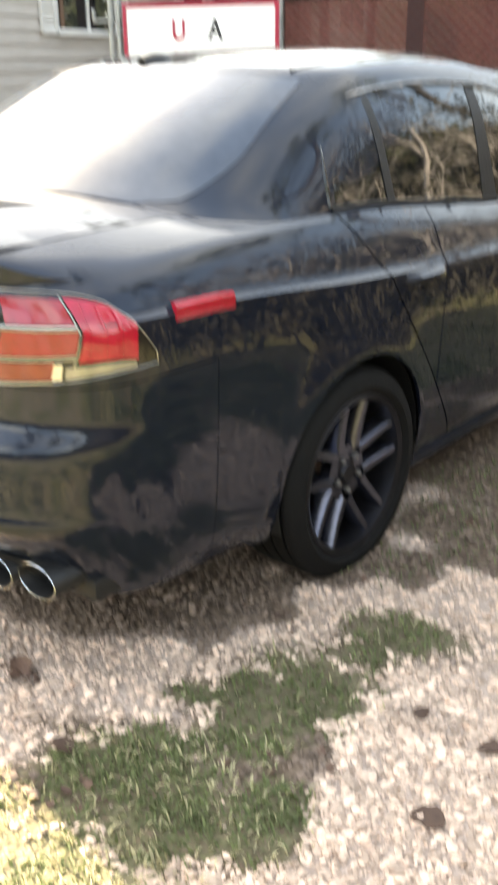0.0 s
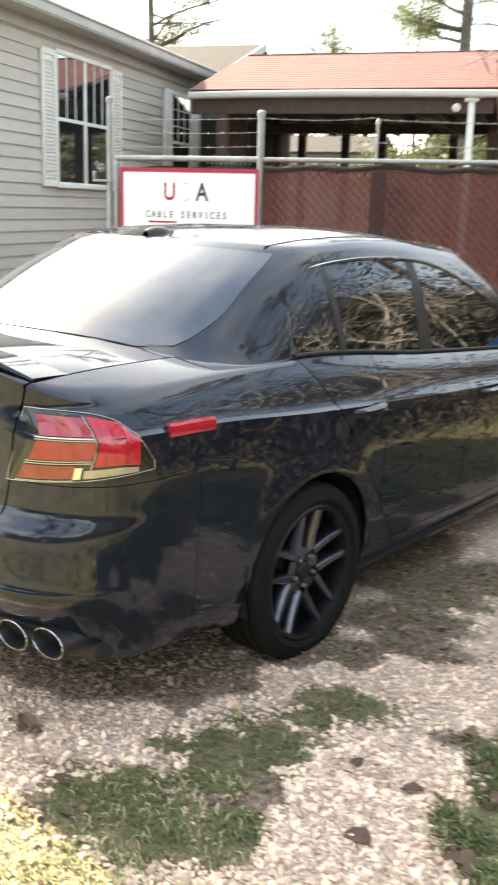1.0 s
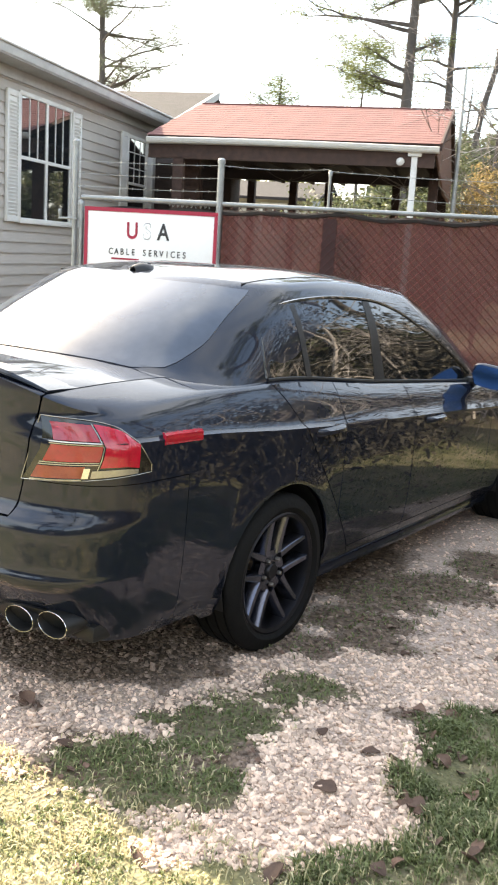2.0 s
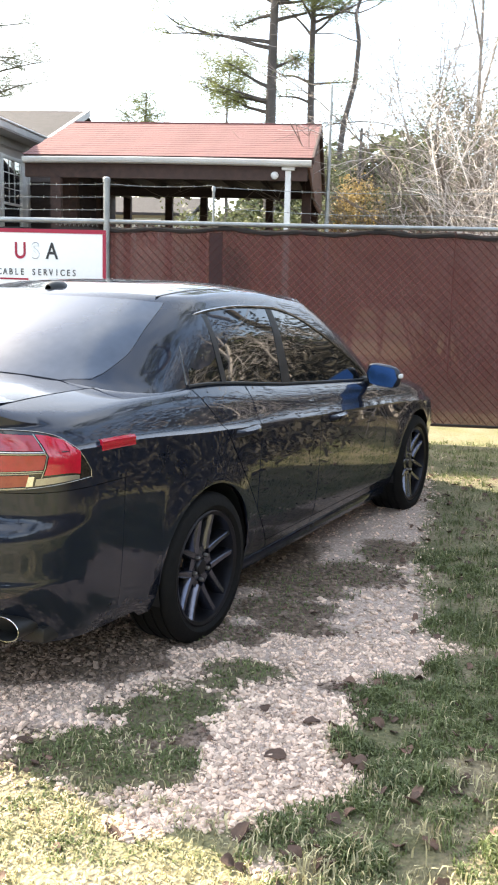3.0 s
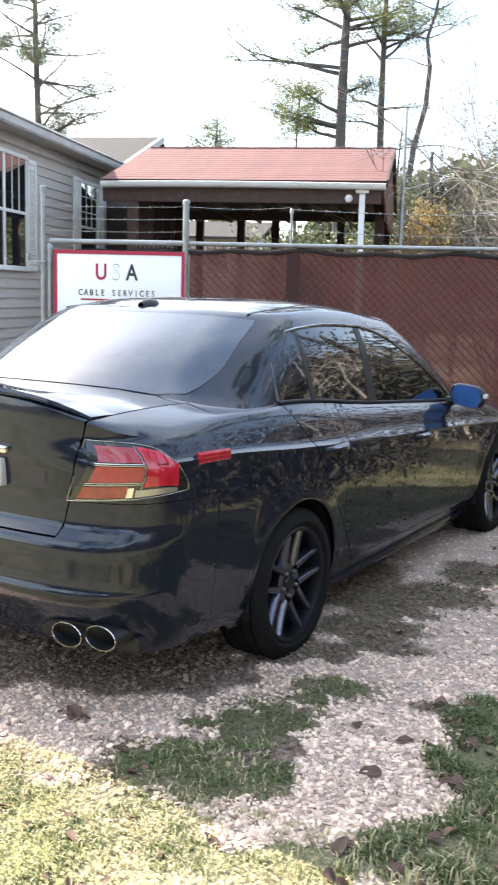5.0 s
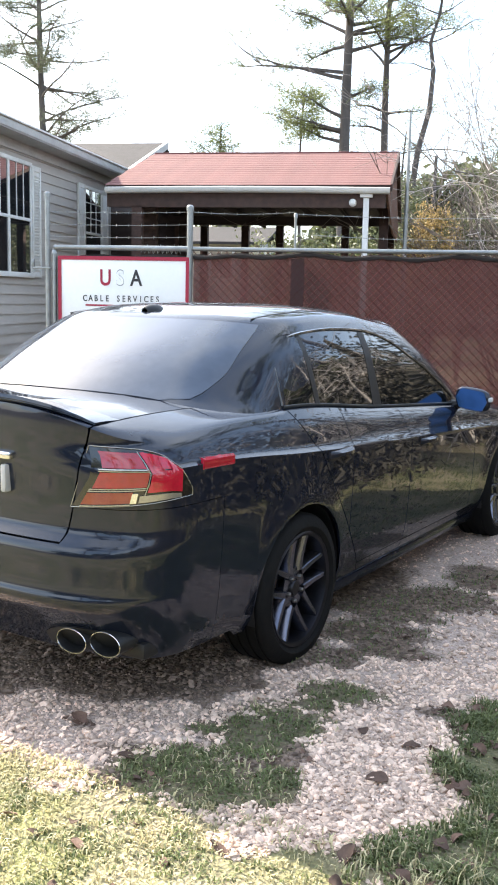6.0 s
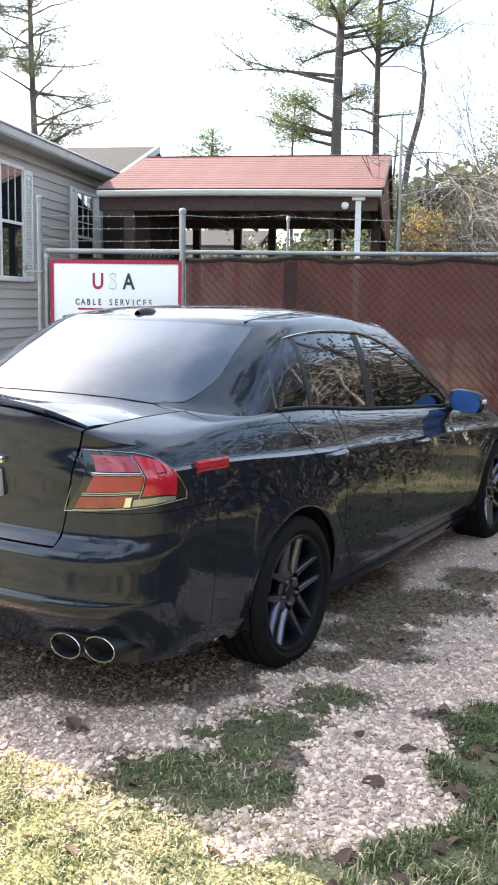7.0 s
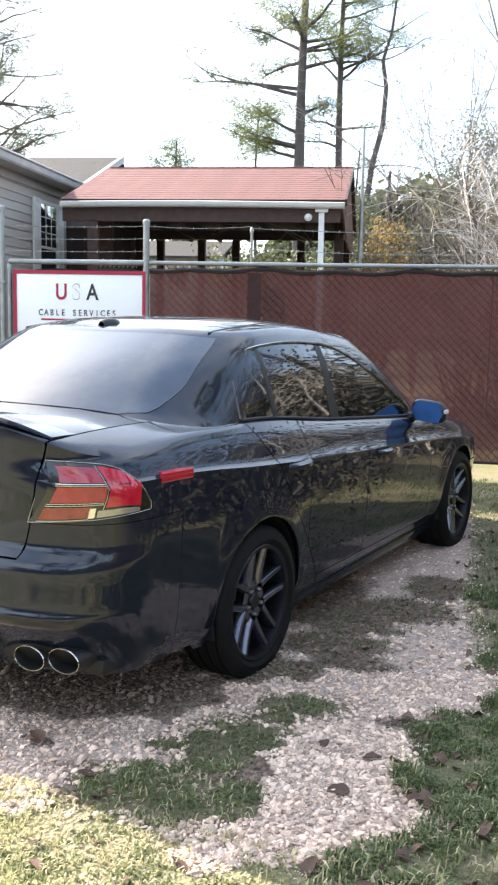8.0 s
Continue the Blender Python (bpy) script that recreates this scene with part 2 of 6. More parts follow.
def lathe(bm, prof, seg=32, axis="x", m=None):
    """Profile of (radius, along) pairs turned round an axis."""
    rings = []
    made = []
    for r, a in prof:
        ring = []
        for k in range(seg):
            t = 2 * math.pi * k / seg
            p = (a, r * math.cos(t), r * math.sin(t)) if axis == "x" else (r * math.cos(t), r * math.sin(t), a)
            ring.append(bm.verts.new(p))
        made += ring
        rings.append(ring)
    for a, b in zip(rings, rings[1:]):
        for k in range(seg):
            bm.faces.new((a[k], b[k], b[(k + 1) % seg], a[(k + 1) % seg]))
    if m is not None:
        bmesh.ops.transform(bm, matrix=m, verts=made)
    return bm


def grid(bm, rows):
    """Faces over rows of points."""
    vs = [[bm.verts.new(p) for p in r] for r in rows]
    for a, b in zip(vs, vs[1:]):
        for i in range(len(a) - 1):
            try:
                bm.faces.new((a[i], a[i + 1], b[i + 1], b[i]))
            except ValueError:
                pass
    return vs


def slab(bm, rows, offset):
    """A grid of points with a second skin offset behind it and closed edges."""
    a = grid(bm, rows)
    b = [[bm.verts.new(Vector(p) + Vector(offset)) for p in r] for r in rows]
    for r, s in zip(b, b[1:]):
        for i in range(len(r) - 1):
            bm.faces.new((r[i + 1], r[i], s[i], s[i + 1]))
    for i in range(len(a) - 1):
        bm.faces.new((a[i][0], a[i + 1][0], b[i + 1][0], b[i][0]))
        bm.faces.new((a[i + 1][-1], a[i][-1], b[i][-1], b[i + 1][-1]))
    for i in range(len(a[0]) - 1):
        bm.faces.new((a[0][i + 1], a[0][i], b[0][i], b[0][i + 1]))
        bm.faces.new((a[-1][i], a[-1][i + 1], b[-1][i + 1], b[-1][i]))
    bmesh.ops.recalc_face_normals(bm, faces=bm.faces)
    return bm


def curve(*pts):
    """A smooth curve through (t, value) pairs, level past its ends."""
    xs, ys = [p[0] for p in pts], [p[1] for p in pts]
    n = len(xs)
    d = [(ys[i + 1] - ys[i]) / (xs[i + 1] - xs[i]) for i in range(n - 1)]
    t = [d[0]] + [0 if d[i - 1] * d[i] <= 0 else 2 * d[i - 1] * d[i] / (d[i - 1] + d[i]) for i in range(1, n - 1)] + [d[-1]]

    def at(x):
        if x <= xs[0]:
            return ys[0]
        if x >= xs[-1]:
            return ys[-1]
        i = max(k for k in range(n) if xs[k] <= x)
        h = xs[i + 1] - xs[i]
        u = (x - xs[i]) / h
        return ((1 + 2 * u) * (1 - u) ** 2 * ys[i] + u * (1 - u) ** 2 * h * t[i] + u * u * (3 - 2 * u) * ys[i + 1] + u * u * (u - 1) * h * t[i + 1])
    return at


def one_box(lo, hi, bevel=0.0):
    return box(bmesh.new(), lo, hi, bevel)


def stuff_mesh(name, verts, faces, material, label, category, smooth=False):
    me = bpy.data.meshes.new(name)
    me.from_pydata(verts, [], faces)
    me.materials.append(material)
    if smooth:
        me.polygons.foreach_set("use_smooth", [True] * len(me.polygons))
    return tagged(new(name, me), label, category, kind="stuff")


# ---- ground ----
def car_xy(x, y):
    """World plan to the car's own plan."""
    a = radians(20.7)
    return math.cos(a) * x - math.sin(a) * y, math.sin(a) * x + math.cos(a) * y


def wob(x, y, s, seed=0.0):
    return noise.noise(Vector((x * s, y * s, seed)))


grass_edge = curve((-3, 1.0), (-1.75, 1.16), (-1.68, 1.24), (-1.6, 1.33), (-1.53, 1.46), (-1.40, 1.52), (-1.28, 1.41), (-1.15, 1.40), (-0.95, 1.46), (-0.78, 1.44), (-0.70, 1.50), (-0.6, 1.68), (-0.23, 1.84), (-0.1, 1.76), (0.37, 1.78), (0.93, 1.78), (1.96, 1.89), (2.7, 1.93), (4, 2.0))
TUFTS = [(0.87, -1.00, 0.21, 0.20), (0.82, -1.15, 0.14, 0.15), (1.07, -0.67, 0.19, 0.10), (0.62, -1.42, 0.25, 0.20), (0.74, -1.51, 0.18, 0.14), (0.62, -1.09, 0.08, 0.05), (0.94, -1.44, 0.10, 0.15), (0.98, -0.80, 0.12, 0.06)]
# bare soil patches; those under the car and bumper also paint its shade
DIRT_SHADE = [(0.12, -0.74, 0.58, 0.22), (0.55, -0.60, 0.20, 0.14), (-0.45, -0.9, 0.35, 0.20), (1.14, 0.06, 0.30, 0.19), (0.95, -0.30, 0.19, 0.14), (1.24, -0.16, 0.20, 0.12), (1.45, 0.66, 0.31, 0.24), (1.64, 1.12, 0.2, 0.28), (1.2, 0.42, 0.27, 0.22), (0.70, -0.66, 0.08, 0.06), (0.35, -0.64, 0.17, 0.09), (0.18, -1.16, 0.05, 0.03), (1.44, -0.76, 0.10, 0.05), (0.86, -1.27, 0.16, 0.16), (0.47, -1.50, 0.14, 0.07), (0.0, -0.40, 0.75, 0.34), (0.75, -0.25, 0.2, 0.25), (1.0, 0.9, 0.3, 0.6)]


BARE = [(0.90, -1.79, 0.13, 0.11), (0.25, -1.60, 0.14, 0.05), (1.30, -1.92, 0.10, 0.06)]


def blob(x, y, spots):
    return max(1 - ((x - a) / r) ** 2 - ((y - b) / q) ** 2 for a, b, r, q in spots)


def grassiness(x, y):
    """Above 0 where grass grows, below 0 on the gravel drive."""
    cx, cy = car_xy(x, y)
    g = (x - grass_edge(y)) * 3.0
    far_left = (-cx - 2.0) * 2.2
    front = (-1.37 - 0.30 * x - y) * 4.0 - 0.05
    past = (y - 4.0) * 0.5 if x < 1.0 else -1
    base = max(g, far_left, front, past, (cy - 4.1) * 2) + 0.08 * wob(x, y, 2.2) + 0.22 * wob(x, y, 9.0, 3.0)
    if blob(x, y, BARE) > 0:
        base -= 0.8 * blob(x, y, BARE)
    return max(base, min(0.6, blob(x, y, TUFTS) * 0.9) + 0.5 * wob(x, y, 9.0, 5.0) + 0.35 * wob(x, y, 23.0, 2.0) - 0.03)


def height(x, y):
    return 0.012 * wob(x, y, 0.9, 8.0) + 0.006 * wob(x, y, 4.0, 2.0)


def ground_sheet():
    near = [-3.2 + 0.06 * i for i in range(106)]
    ys_near = [-4.6 + 0.06 * i for i in range(172)]
    far = [-900, -300, -120, -60, -35, -22, -14, -9, -6, -4.4]
    xs = far + near + [3.6, 4.2, 4.8, 5.4, 6.2] + [-f * 1.0 for f in reversed(far) if -f > 7]
    ys = [f for f in far if f < -4.7] + ys_near + [6.2, 7, 8.5, 11, 15, 22, 35, 60, 120, 300, 900]
    bm = bmesh.new()
    rows = [[Vector((x, y, height(x, y))) for x in xs] for y in ys]
    grid(bm, rows)
    me = finish(bm, "ground", [])
    att = me.attributes.new("grass", "FLOAT", "POINT")
    dirt_shade = me.attributes.new("dirt_shade", "FLOAT", "POINT")
    litter = me.attributes.new("litter", "FLOAT", "POINT")
    straw = me.attributes.new("straw", "FLOAT", "POINT")
    for i, v in enumerate(me.vertices):
        x, y = v.co.x, v.co.y
        on_tuft = x < grass_edge(y) and y > -1.42 - 0.3 * x
        att.data[i].value = min(0.6 if on_tuft else 1, max(0, grassiness(x, y) * 2 + 0.5)) if abs(x) < 14 and abs(y) < 16 else 1.0
        dirt_shade.data[i].value = min(1, max(0, max(blob(x, y, DIRT_SHADE), 0.8 * blob(x, y, [(a, b, r * 1.35, q * 1.35) for a, b, r, q in TUFTS])) * 1.1 + 0.7 * wob(x, y, 8, 1.0) + 0.34)) if abs(x) < 3.5 else 0.0
    for i, v in enumerate(me.vertices):
        # dry straw in front; past the fence and at the right, sunlight painted pale
        straw.data[i].value = min(1, max(0, 2.5 * (-1.38 - 0.3 * v.co.x - v.co.y), min(0.5, 1.4 * (v.co.y - 4.0), 2.0 * (10.0 - v.co.y)), min(0.75, 2.0 * (v.co.x - 2.6))))
        litter.data[i].value = min(1, max(0, (v.co.x - 3.05) * 1.2 + 0.5 * wob(v.co.x, v.co.y, 0.8, 1.5), (-6.0 - v.co.y) * 0.3))
    return me


def ground_material():
    m = bpy.data.materials.new("gravel_and_turf")
    m.use_nodes = True
    n, l = m.node_tree.nodes, m.node_tree.links
    b = n["Principled BSDF"]
    b.inputs["Roughness"].default_value = 0.95
    tc = n.new("ShaderNodeTexCoord")

    def ramp(src, a, c, p0=0.35, p1=0.65):
        r = n.new("ShaderNodeValToRGB")
        r.color_ramp.elements[0].position, r.color_ramp.elements[1].position = p0, p1
        r.color_ramp.elements[0].color, r.color_ramp.elements[1].color = (*a, 1), (*c, 1)
        l.new(src, r.inputs[0])
        return r.outputs[0]

    def noise_tex(scale, detail=6):
        t = n.new("ShaderNodeTexNoise")
        t.inputs["Scale"].default_value, t.inputs["Detail"].default_value = scale, detail
        l.new(tc.outputs["Object"], t.inputs[0])
        return t.outputs[0]

    def mix(fac, a, c):
        x = n.new("ShaderNodeMix")
        x.data_type = "RGBA"
        l.new(fac, x.inputs[0])
        l.new(a, x.inputs[6])
        l.new(c, x.inputs[7])
        return x.outputs[2]

    vor = n.new("ShaderNodeTexVoronoi")
    vor.inputs["Scale"].default_value = 55
    l.new(tc.outputs["Object"], vor.inputs[0])
    stones = mix(ramp(noise_tex(140, 3), (0, 0, 0), (1, 1, 1), 0.4, 0.6), ramp(vor.outputs["Distance"], (0.60, 0.47, 0.40), (0.32, 0.245, 0.205), 0.2, 0.75), ramp(noise_tex(9), (0.36, 0.28, 0.235), (0.58, 0.46, 0.39)))
    # brown soil, whose dark tone also paints the shade under the car
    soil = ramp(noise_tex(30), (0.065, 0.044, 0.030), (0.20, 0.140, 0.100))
    turf = mix(ramp(noise_tex(3.0), (0, 0, 0), (1, 1, 1), 0.4, 0.62), ramp(noise_tex(70), (0.078, 0.080, 0.036), (0.145, 0.14, 0.068)), ramp(noise_tex(45), (0.14, 0.115, 0.07), (0.24, 0.20, 0.125)))
    a1, a2 = n.new("ShaderNodeAttribute"), n.new("ShaderNodeAttribute")
    a1.attribute_name, a2.attribute_name = "grass", "dirt_shade"
    litter = ramp(noise_tex(25), (0.045, 0.034, 0.022), (0.12, 0.09, 0.06))
    a3 = n.new("ShaderNodeAttribute")
    a3.attribute_name = "litter"
    def ragged(fac, scale):
        """A soft map broken up into ragged patches."""
        m1, m2 = n.new("ShaderNodeMath"), n.new("ShaderNodeMath")
        m1.operation, m2.operation = "MULTIPLY_ADD", "MULTIPLY"
        l.new(noise_tex(scale, 5), m1.inputs[0])
        m1.inputs[1].default_value = 1.6
        l.new(fac, m1.inputs[2])
        l.new(m1.outputs[0], m2.inputs[0])
        m2.inputs[1].default_value = 0.385
        return ramp(m2.outputs[0], (0, 0, 0), (1, 1, 1), 0.41, 0.61)

    a4 = n.new("ShaderNodeAttribute")
    a4.attribute_name = "straw"
    # straw and yellow-green tones, kept pale to paint sunlit turf as well
    sunlit_thatch = mix(ramp(noise_tex(2.2), (0, 0, 0), (1, 1, 1), 0.42, 0.6), ramp(noise_tex(40), (0.22, 0.18, 0.11), (0.44, 0.375, 0.25)), ramp(noise_tex(60), (0.15, 0.15, 0.058), (0.28, 0.275, 0.11)))
    turf = mix(a4.outputs["Fac"], turf, sunlit_thatch)
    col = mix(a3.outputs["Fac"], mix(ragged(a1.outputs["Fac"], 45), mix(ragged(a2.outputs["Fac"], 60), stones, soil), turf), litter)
    l.new(col, b.inputs["Base Color"])
    bp = n.new("ShaderNodeBump")
    bp.inputs["Strength"].default_value, bp.inputs["Distance"].default_value = 0.7, 0.015
    l.new(vor.outputs["Distance"], bp.inputs["Height"])
    l.new(bp.outputs[0], b.inputs["Normal"])
    return m


ground = new("ground", ground_sheet())
ground.data.materials.append(ground_material())
tagged(ground, "pale limestone gravel drive with worn green turf", "ground", kind="structure")


# ---- loose gravel, grass and dead leaves ----
def pebbles(name, boxes, label, rng, material=STONE, dusty=False):
    verts, faces = [], []
    g = (1 + 5 ** 0.5) / 2
    base = [Vector(v).normalized() for v in ((-1, g, 0), (1, g, 0), (-1, -g, 0), (1, -g, 0), (0, -1, g), (0, 1, g), (0, -1, -g), (0, 1, -g), (g, 0, -1), (g, 0, 1), (-g, 0, -1), (-g, 0, 1))]
    tri = ((0, 11, 5), (0, 5, 1), (0, 1, 7), (0, 7, 10), (0, 10, 11), (1, 5, 9), (5, 11, 4), (11, 10, 2), (10, 7, 6), (7, 1, 8), (3, 9, 4), (3, 4, 2), (3, 2, 6), (3, 6, 8), (3, 8, 9), (4, 9, 5), (2, 4, 11), (6, 2, 10), (8, 6, 7), (9, 8, 1))
    for x0, x1, y0, y1, count, lo, hi in boxes:
        for _ in range(count):
            x, y = rng.uniform(x0, x1), rng.uniform(y0, y1)
            g = grassiness(x, y)
            if g > 0.12 + rng.random() * 0.25:
                continue
            # stones on bare soil and in the painted car shade get the dark colour
            in_dirt_shade = blob(x, y, DIRT_SHADE) + 0.7 * wob(x, y, 8, 1.0) > 0.08
            if in_dirt_shade != dusty or (dusty and rng.random() < 0.5):
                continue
            r = lo + (hi - lo) * rng.random() ** 2.6
            m = Euler((rng.gauss(0, 0.35), rng.gauss(0, 0.35), rng.random() * 6)).to_matrix()
            s = Vector((r * rng.uniform(0.85, 1.5), r * rng.uniform(0.7, 1.05), r * rng.uniform(0.4, 0.75)))
            k = len(verts)
            c = Vector((x, y, height(x, y) + r * 0.25))
            ps = []
            for q in base:
                j = q * rng.uniform(0.62, 1.25)
                ps.append(m @ Vector((j.x * s.x, j.y * s.y, j.z * s.z)) + c)
            verts += [tuple(p) for p in ps]
            faces += [tuple(k + i for i in t) for t in tri]
    return stuff_mesh(name, verts, faces, material, label, "gravel")


rng = random.Random(5)
STONES = [(-0.6, 2.0, -2.6, -0.2, 42000, 0.0022, 0.0115), (0.2, 1.9, -2.1, 0.9, 5200, 0.006, 0.0185), (0.95, 1.5, -1.75, -0.8, 2200, 0.005, 0.015), (0.6, 1.1, -2.0, -1.6, 1500, 0.005, 0.015), (-1.2, 2.4, -0.4, 3.2, 11000, 0.004, 0.012), (-2.4, 0.0, -2.4, 0.0, 2500, 0.008, 0.022), (1.0, 3.0, 2.6, 4.8, 700, 0.008, 0.02)]
pebbles("gravel", STONES, "loose pinkish-white crushed limestone gravel", rng)
pebbles("dusty_gravel", STONES, "dirty brown-grey gravel on bare soil, also coloured dark for shade under the car", random.Random(6), DUSTYSHADED, True)


def blades(name, boxes, material, label, rng, gate, height_range, lean=0.6):
    verts, faces = [], []
    for x0, x1, y0, y1, count in boxes:
        for _ in range(count):
            x, y = rng.uniform(x0, x1), rng.uniform(y0, y1)
            if not gate(x, y, rng):
                continue
            on_drive = x < grass_edge(y)
            clump = 0.75 + 1.5 * wob(x, y, 9.0, 7.0)
            h = rng.uniform(*height_range) * (0.7 if on_drive and y > -1.42 - 0.3 * x else 0.6 if on_drive else max(0.35, clump + 0.2))
            a = rng.random() * 6.283
            w = rng.uniform(0.0018, 0.004)
            d = Vector((math.cos(a), math.sin(a), 0))
            s = Vector((-d.y, d.x, 0)) * w
            b = rng.uniform(0.1, 1.0) * lean * (1.4 if on_drive else 1.0)
            p0 = Vector((x, y, height(x, y) - 0.003))
            p1 = p0 + Vector((0, 0, h * 0.6)) + d * h * 0.3 * b
            p2 = p0 + Vector((0, 0, h * max(0.3, 1 - 0.4 * b))) + d * h * 0.9 * b
            k = len(verts)
            verts += [tuple(p0 - s), tuple(p0 + s), tuple(p1 + s * 0.8), tuple(p1 - s * 0.8), tuple(p2)]
            faces += [(k, k + 1, k + 2, k + 3), (k + 3, k + 2, k + 4)]
    return stuff_mesh(name, verts, faces, material, label, "grass")


def green_gate(x, y, r):
    g = grassiness(x, y)
    if g < 0.02 + 0.1 * r.random():
        return blob(x, y, DIRT_SHADE[3:9]) + 0.8 * wob(x, y, 12.0, 6.0) > 0.1 and r.random() < 0.16
    inside = x < grass_edge(y)
    thin = 1.25 if y < -1.42 - 0.3 * x and x < 1.3 else 0.35 if inside else 0.0
    if inside and y > -1.42 - 0.3 * x and r.random() > min(0.68, 0.05 + g * 1.3):
        return False
    return wob(x, y, 5.0, 9.0) + 0.4 * wob(x, y, 13.0, 4.0) + 0.5 * r.random() > -0.12 + thin * 0.5 + (0.0 if inside else 0.2)


def dry_gate(x, y, r):
    g = grassiness(x, y)
    return g > -0.08 and (y < -1.35 - 0.3 * x or r.random() < 0.25) and wob(x, y, 3.0, 4.0) + r.random() > 0.25


rng = random.Random(8)
NEARGRASS = [(-0.9, 2.2, -2.9, -1.2, 60000), (1.2, 2.3, -2.5, -0.4, 26000), (0.3, 2.6, -1.5, 1.2, 66000), (1.2, 3.4, 1.0, 4.9, 16000), (-3.0, 4.5, -5.6, -2.6, 13000), (2.2, 5.4, -3.0, 5.0, 14000), (-3.0, -0.9, -2.8, 0.5, 7000)]
blades("grass", NEARGRASS, GRASS, "short green winter grass", rng, green_gate, (0.014, 0.044), 1.4)
rng = random.Random(9)
blades("dry_grass", [(-0.9, 2.2, -2.9, -1.2, 34000), (0.3, 2.6, -1.5, 1.2, 12000), (1.2, 3.4, 1.0, 4.9, 6000), (-3.0, 4.5, -5.6, -2.6, 9000), (2.2, 5.4, -3.0, 5.0, 5000), (-3.0, -0.9, -2.8, 0.5, 5000)], DRYGRASS, "straw-coloured dry grass", rng, dry_gate, (0.02, 0.06), 1.0)


def leaf_mesh(name, rng, material):
    rows = []
    l, w, curl, bent = rng.uniform(0.035, 0.06), rng.uniform(0.012, 0.022), rng.uniform(0.1, 0.4), rng.uniform(-6, 6)
    for i in range(6):
        u = i / 5
        ww = w * math.sin(math.pi * (0.05 + 0.9 * u)) ** 0.8 * rng.uniform(0.72, 1.15)
        z = 0.003 + 0.006 * curl * math.sin(math.pi * u * 1.3) + 0.012 * curl * u
        rows.append([Vector((l * (u - 0.5), ww * k + bent * l * l * (u - 0.5) ** 2, z + abs(k) * ww * curl * 1.6 + rng.uniform(0, 0.004))) for k in (-1, -0.4, 0.4, 1)])
    bm = slab(bmesh.new(), rows, (0, 0, -0.0015))
    return finish(bm, name, material)


rng = random.Random(21)
LEAFMESH = [leaf_mesh("fallen_leaf", rng, DEADLEAF) for _ in range(5)]


def put_leaf(x, y, size=1.0, tilt=10):
    ob = new("fallen_leaf", LEAFMESH[rng.randrange(5)])
    ob.matrix_world = pose(x, y, height(x, y) + 0.004, rng.uniform(-tilt, tilt), rng.uniform(-tilt, tilt), rng.uniform(0, 360)) @ Matrix.Scale(size, 4)
    tagged(ob, "curled brown dead leaf lying on the ground", "leaf", "leaves on the drive")


for x, y, s in ((1.25, -1.335, 1.7), (0.16, -1.14, 1.5), (1.175, -1.0, 1.0), (1.35, -1.075, 1.2), (1.47, -0.72, 1.3), (1.50, -0.78, 1.1), (0.42, -1.38, 1.4), (1.52, -1.33, 1.5), (1.67, -1.22, 1.3), (1.70, -1.47, 1.25), (1.66, -1.38, 1.3), (1.45, -1.67, 1.2), (1.52, -1.75, 1.3)):
    put_leaf(x, y, s)
for _ in range(70):
    y = rng.uniform(-2.0, -0.6)
    put_leaf(grass_edge(y) + 0.02 + 0.9 * rng.random() ** 1.5, y, rng.uniform(0.7, 1.45), 45)
for _ in range(26):
    put_leaf(rng.uniform(0.2, 1.5), rng.uniform(-2.2, -1.75), rng.uniform(0.6, 1.1), 35)
for _ in range(110):
    a, b, r, q = DIRT_SHADE[rng.randrange(len(DIRT_SHADE))]
    put_leaf(a + r * rng.gauss(0, 0.5), b + q * rng.gauss(0, 0.5), rng.uniform(0.3, 0.7), 25)
for _ in range(110):
    y = rng.uniform(-0.6, 3.4)
    put_leaf(grass_edge(y) - 0.12 + 1.0 * rng.random(), y, rng.uniform(0.6, 1.1), 35)

# ---- fence and gate ----
before_yard = {ob.name for ob in bpy.data.objects}
FY = 4.924
fence = thing("fence", pose(0, FY, 0), "chain-link gate lined with a brown privacy screen", "fence")


def screen_rows(x0, x1, z0, z1, amp=0.012, n=60):
    rows = []
    for i in range(n + 1):
        x = x0 + (x1 - x0) * i / n
        sag = 0.012 * math.sin(x * 9.0) + 0.010 * math.sin(x * 4.1 + 1)
        rows.append([Vector((x, 0.03 + amp * wob(x, k * 0.4, 2.2, 6.0), z0 + (z1 + sag * (k / 10) - z0) * k / 10)) for k in range(11)])
    return rows


part("privacy_screen", slab(bmesh.new(), screen_rows(-0.93, 2.80, 0.14, 1.895), (0, 0.004, 0)), SCREEN, fence, "reddish-brown woven screen")
bm = bmesh.new()
tube(bm, [(x, 0.024, 1.908 + 0.012 * math.sin(x * 9.0) + 0.010 * math.sin(x * 4.1 + 1)) for x in [-0.93 + 3.73 * i / 60 for i in range(61)]], [0.024 + 0.005 * math.sin(i * 1.9) for i in range(61)], 6)
part("screen_hem", bm, SCREENDARK, fence, "black hem")
bm = bmesh.new()
tube(bm, [(-0.93, 0, 1.968), (1.0, 0, 1.966), (2.84, 0, 1.970)], 0.021, 10)
part("top_rail", bm, GALV, fence, "galvanised top rail")
bm = bmesh.new()
tube(bm, [(-0.9, 0.012, 0.16), (2.8, 0.012, 0.16)], 0.012, 6)
part("bottom_rail", bm, SCREENDARK, fence)
bm = bmesh.new()
tube(bm, [(2.82, 0, 0.05), (2.82, 0, 1.975)], 0.024, 10)
part("end_post", bm, SCREENDARK, fence, "dark gate end post")
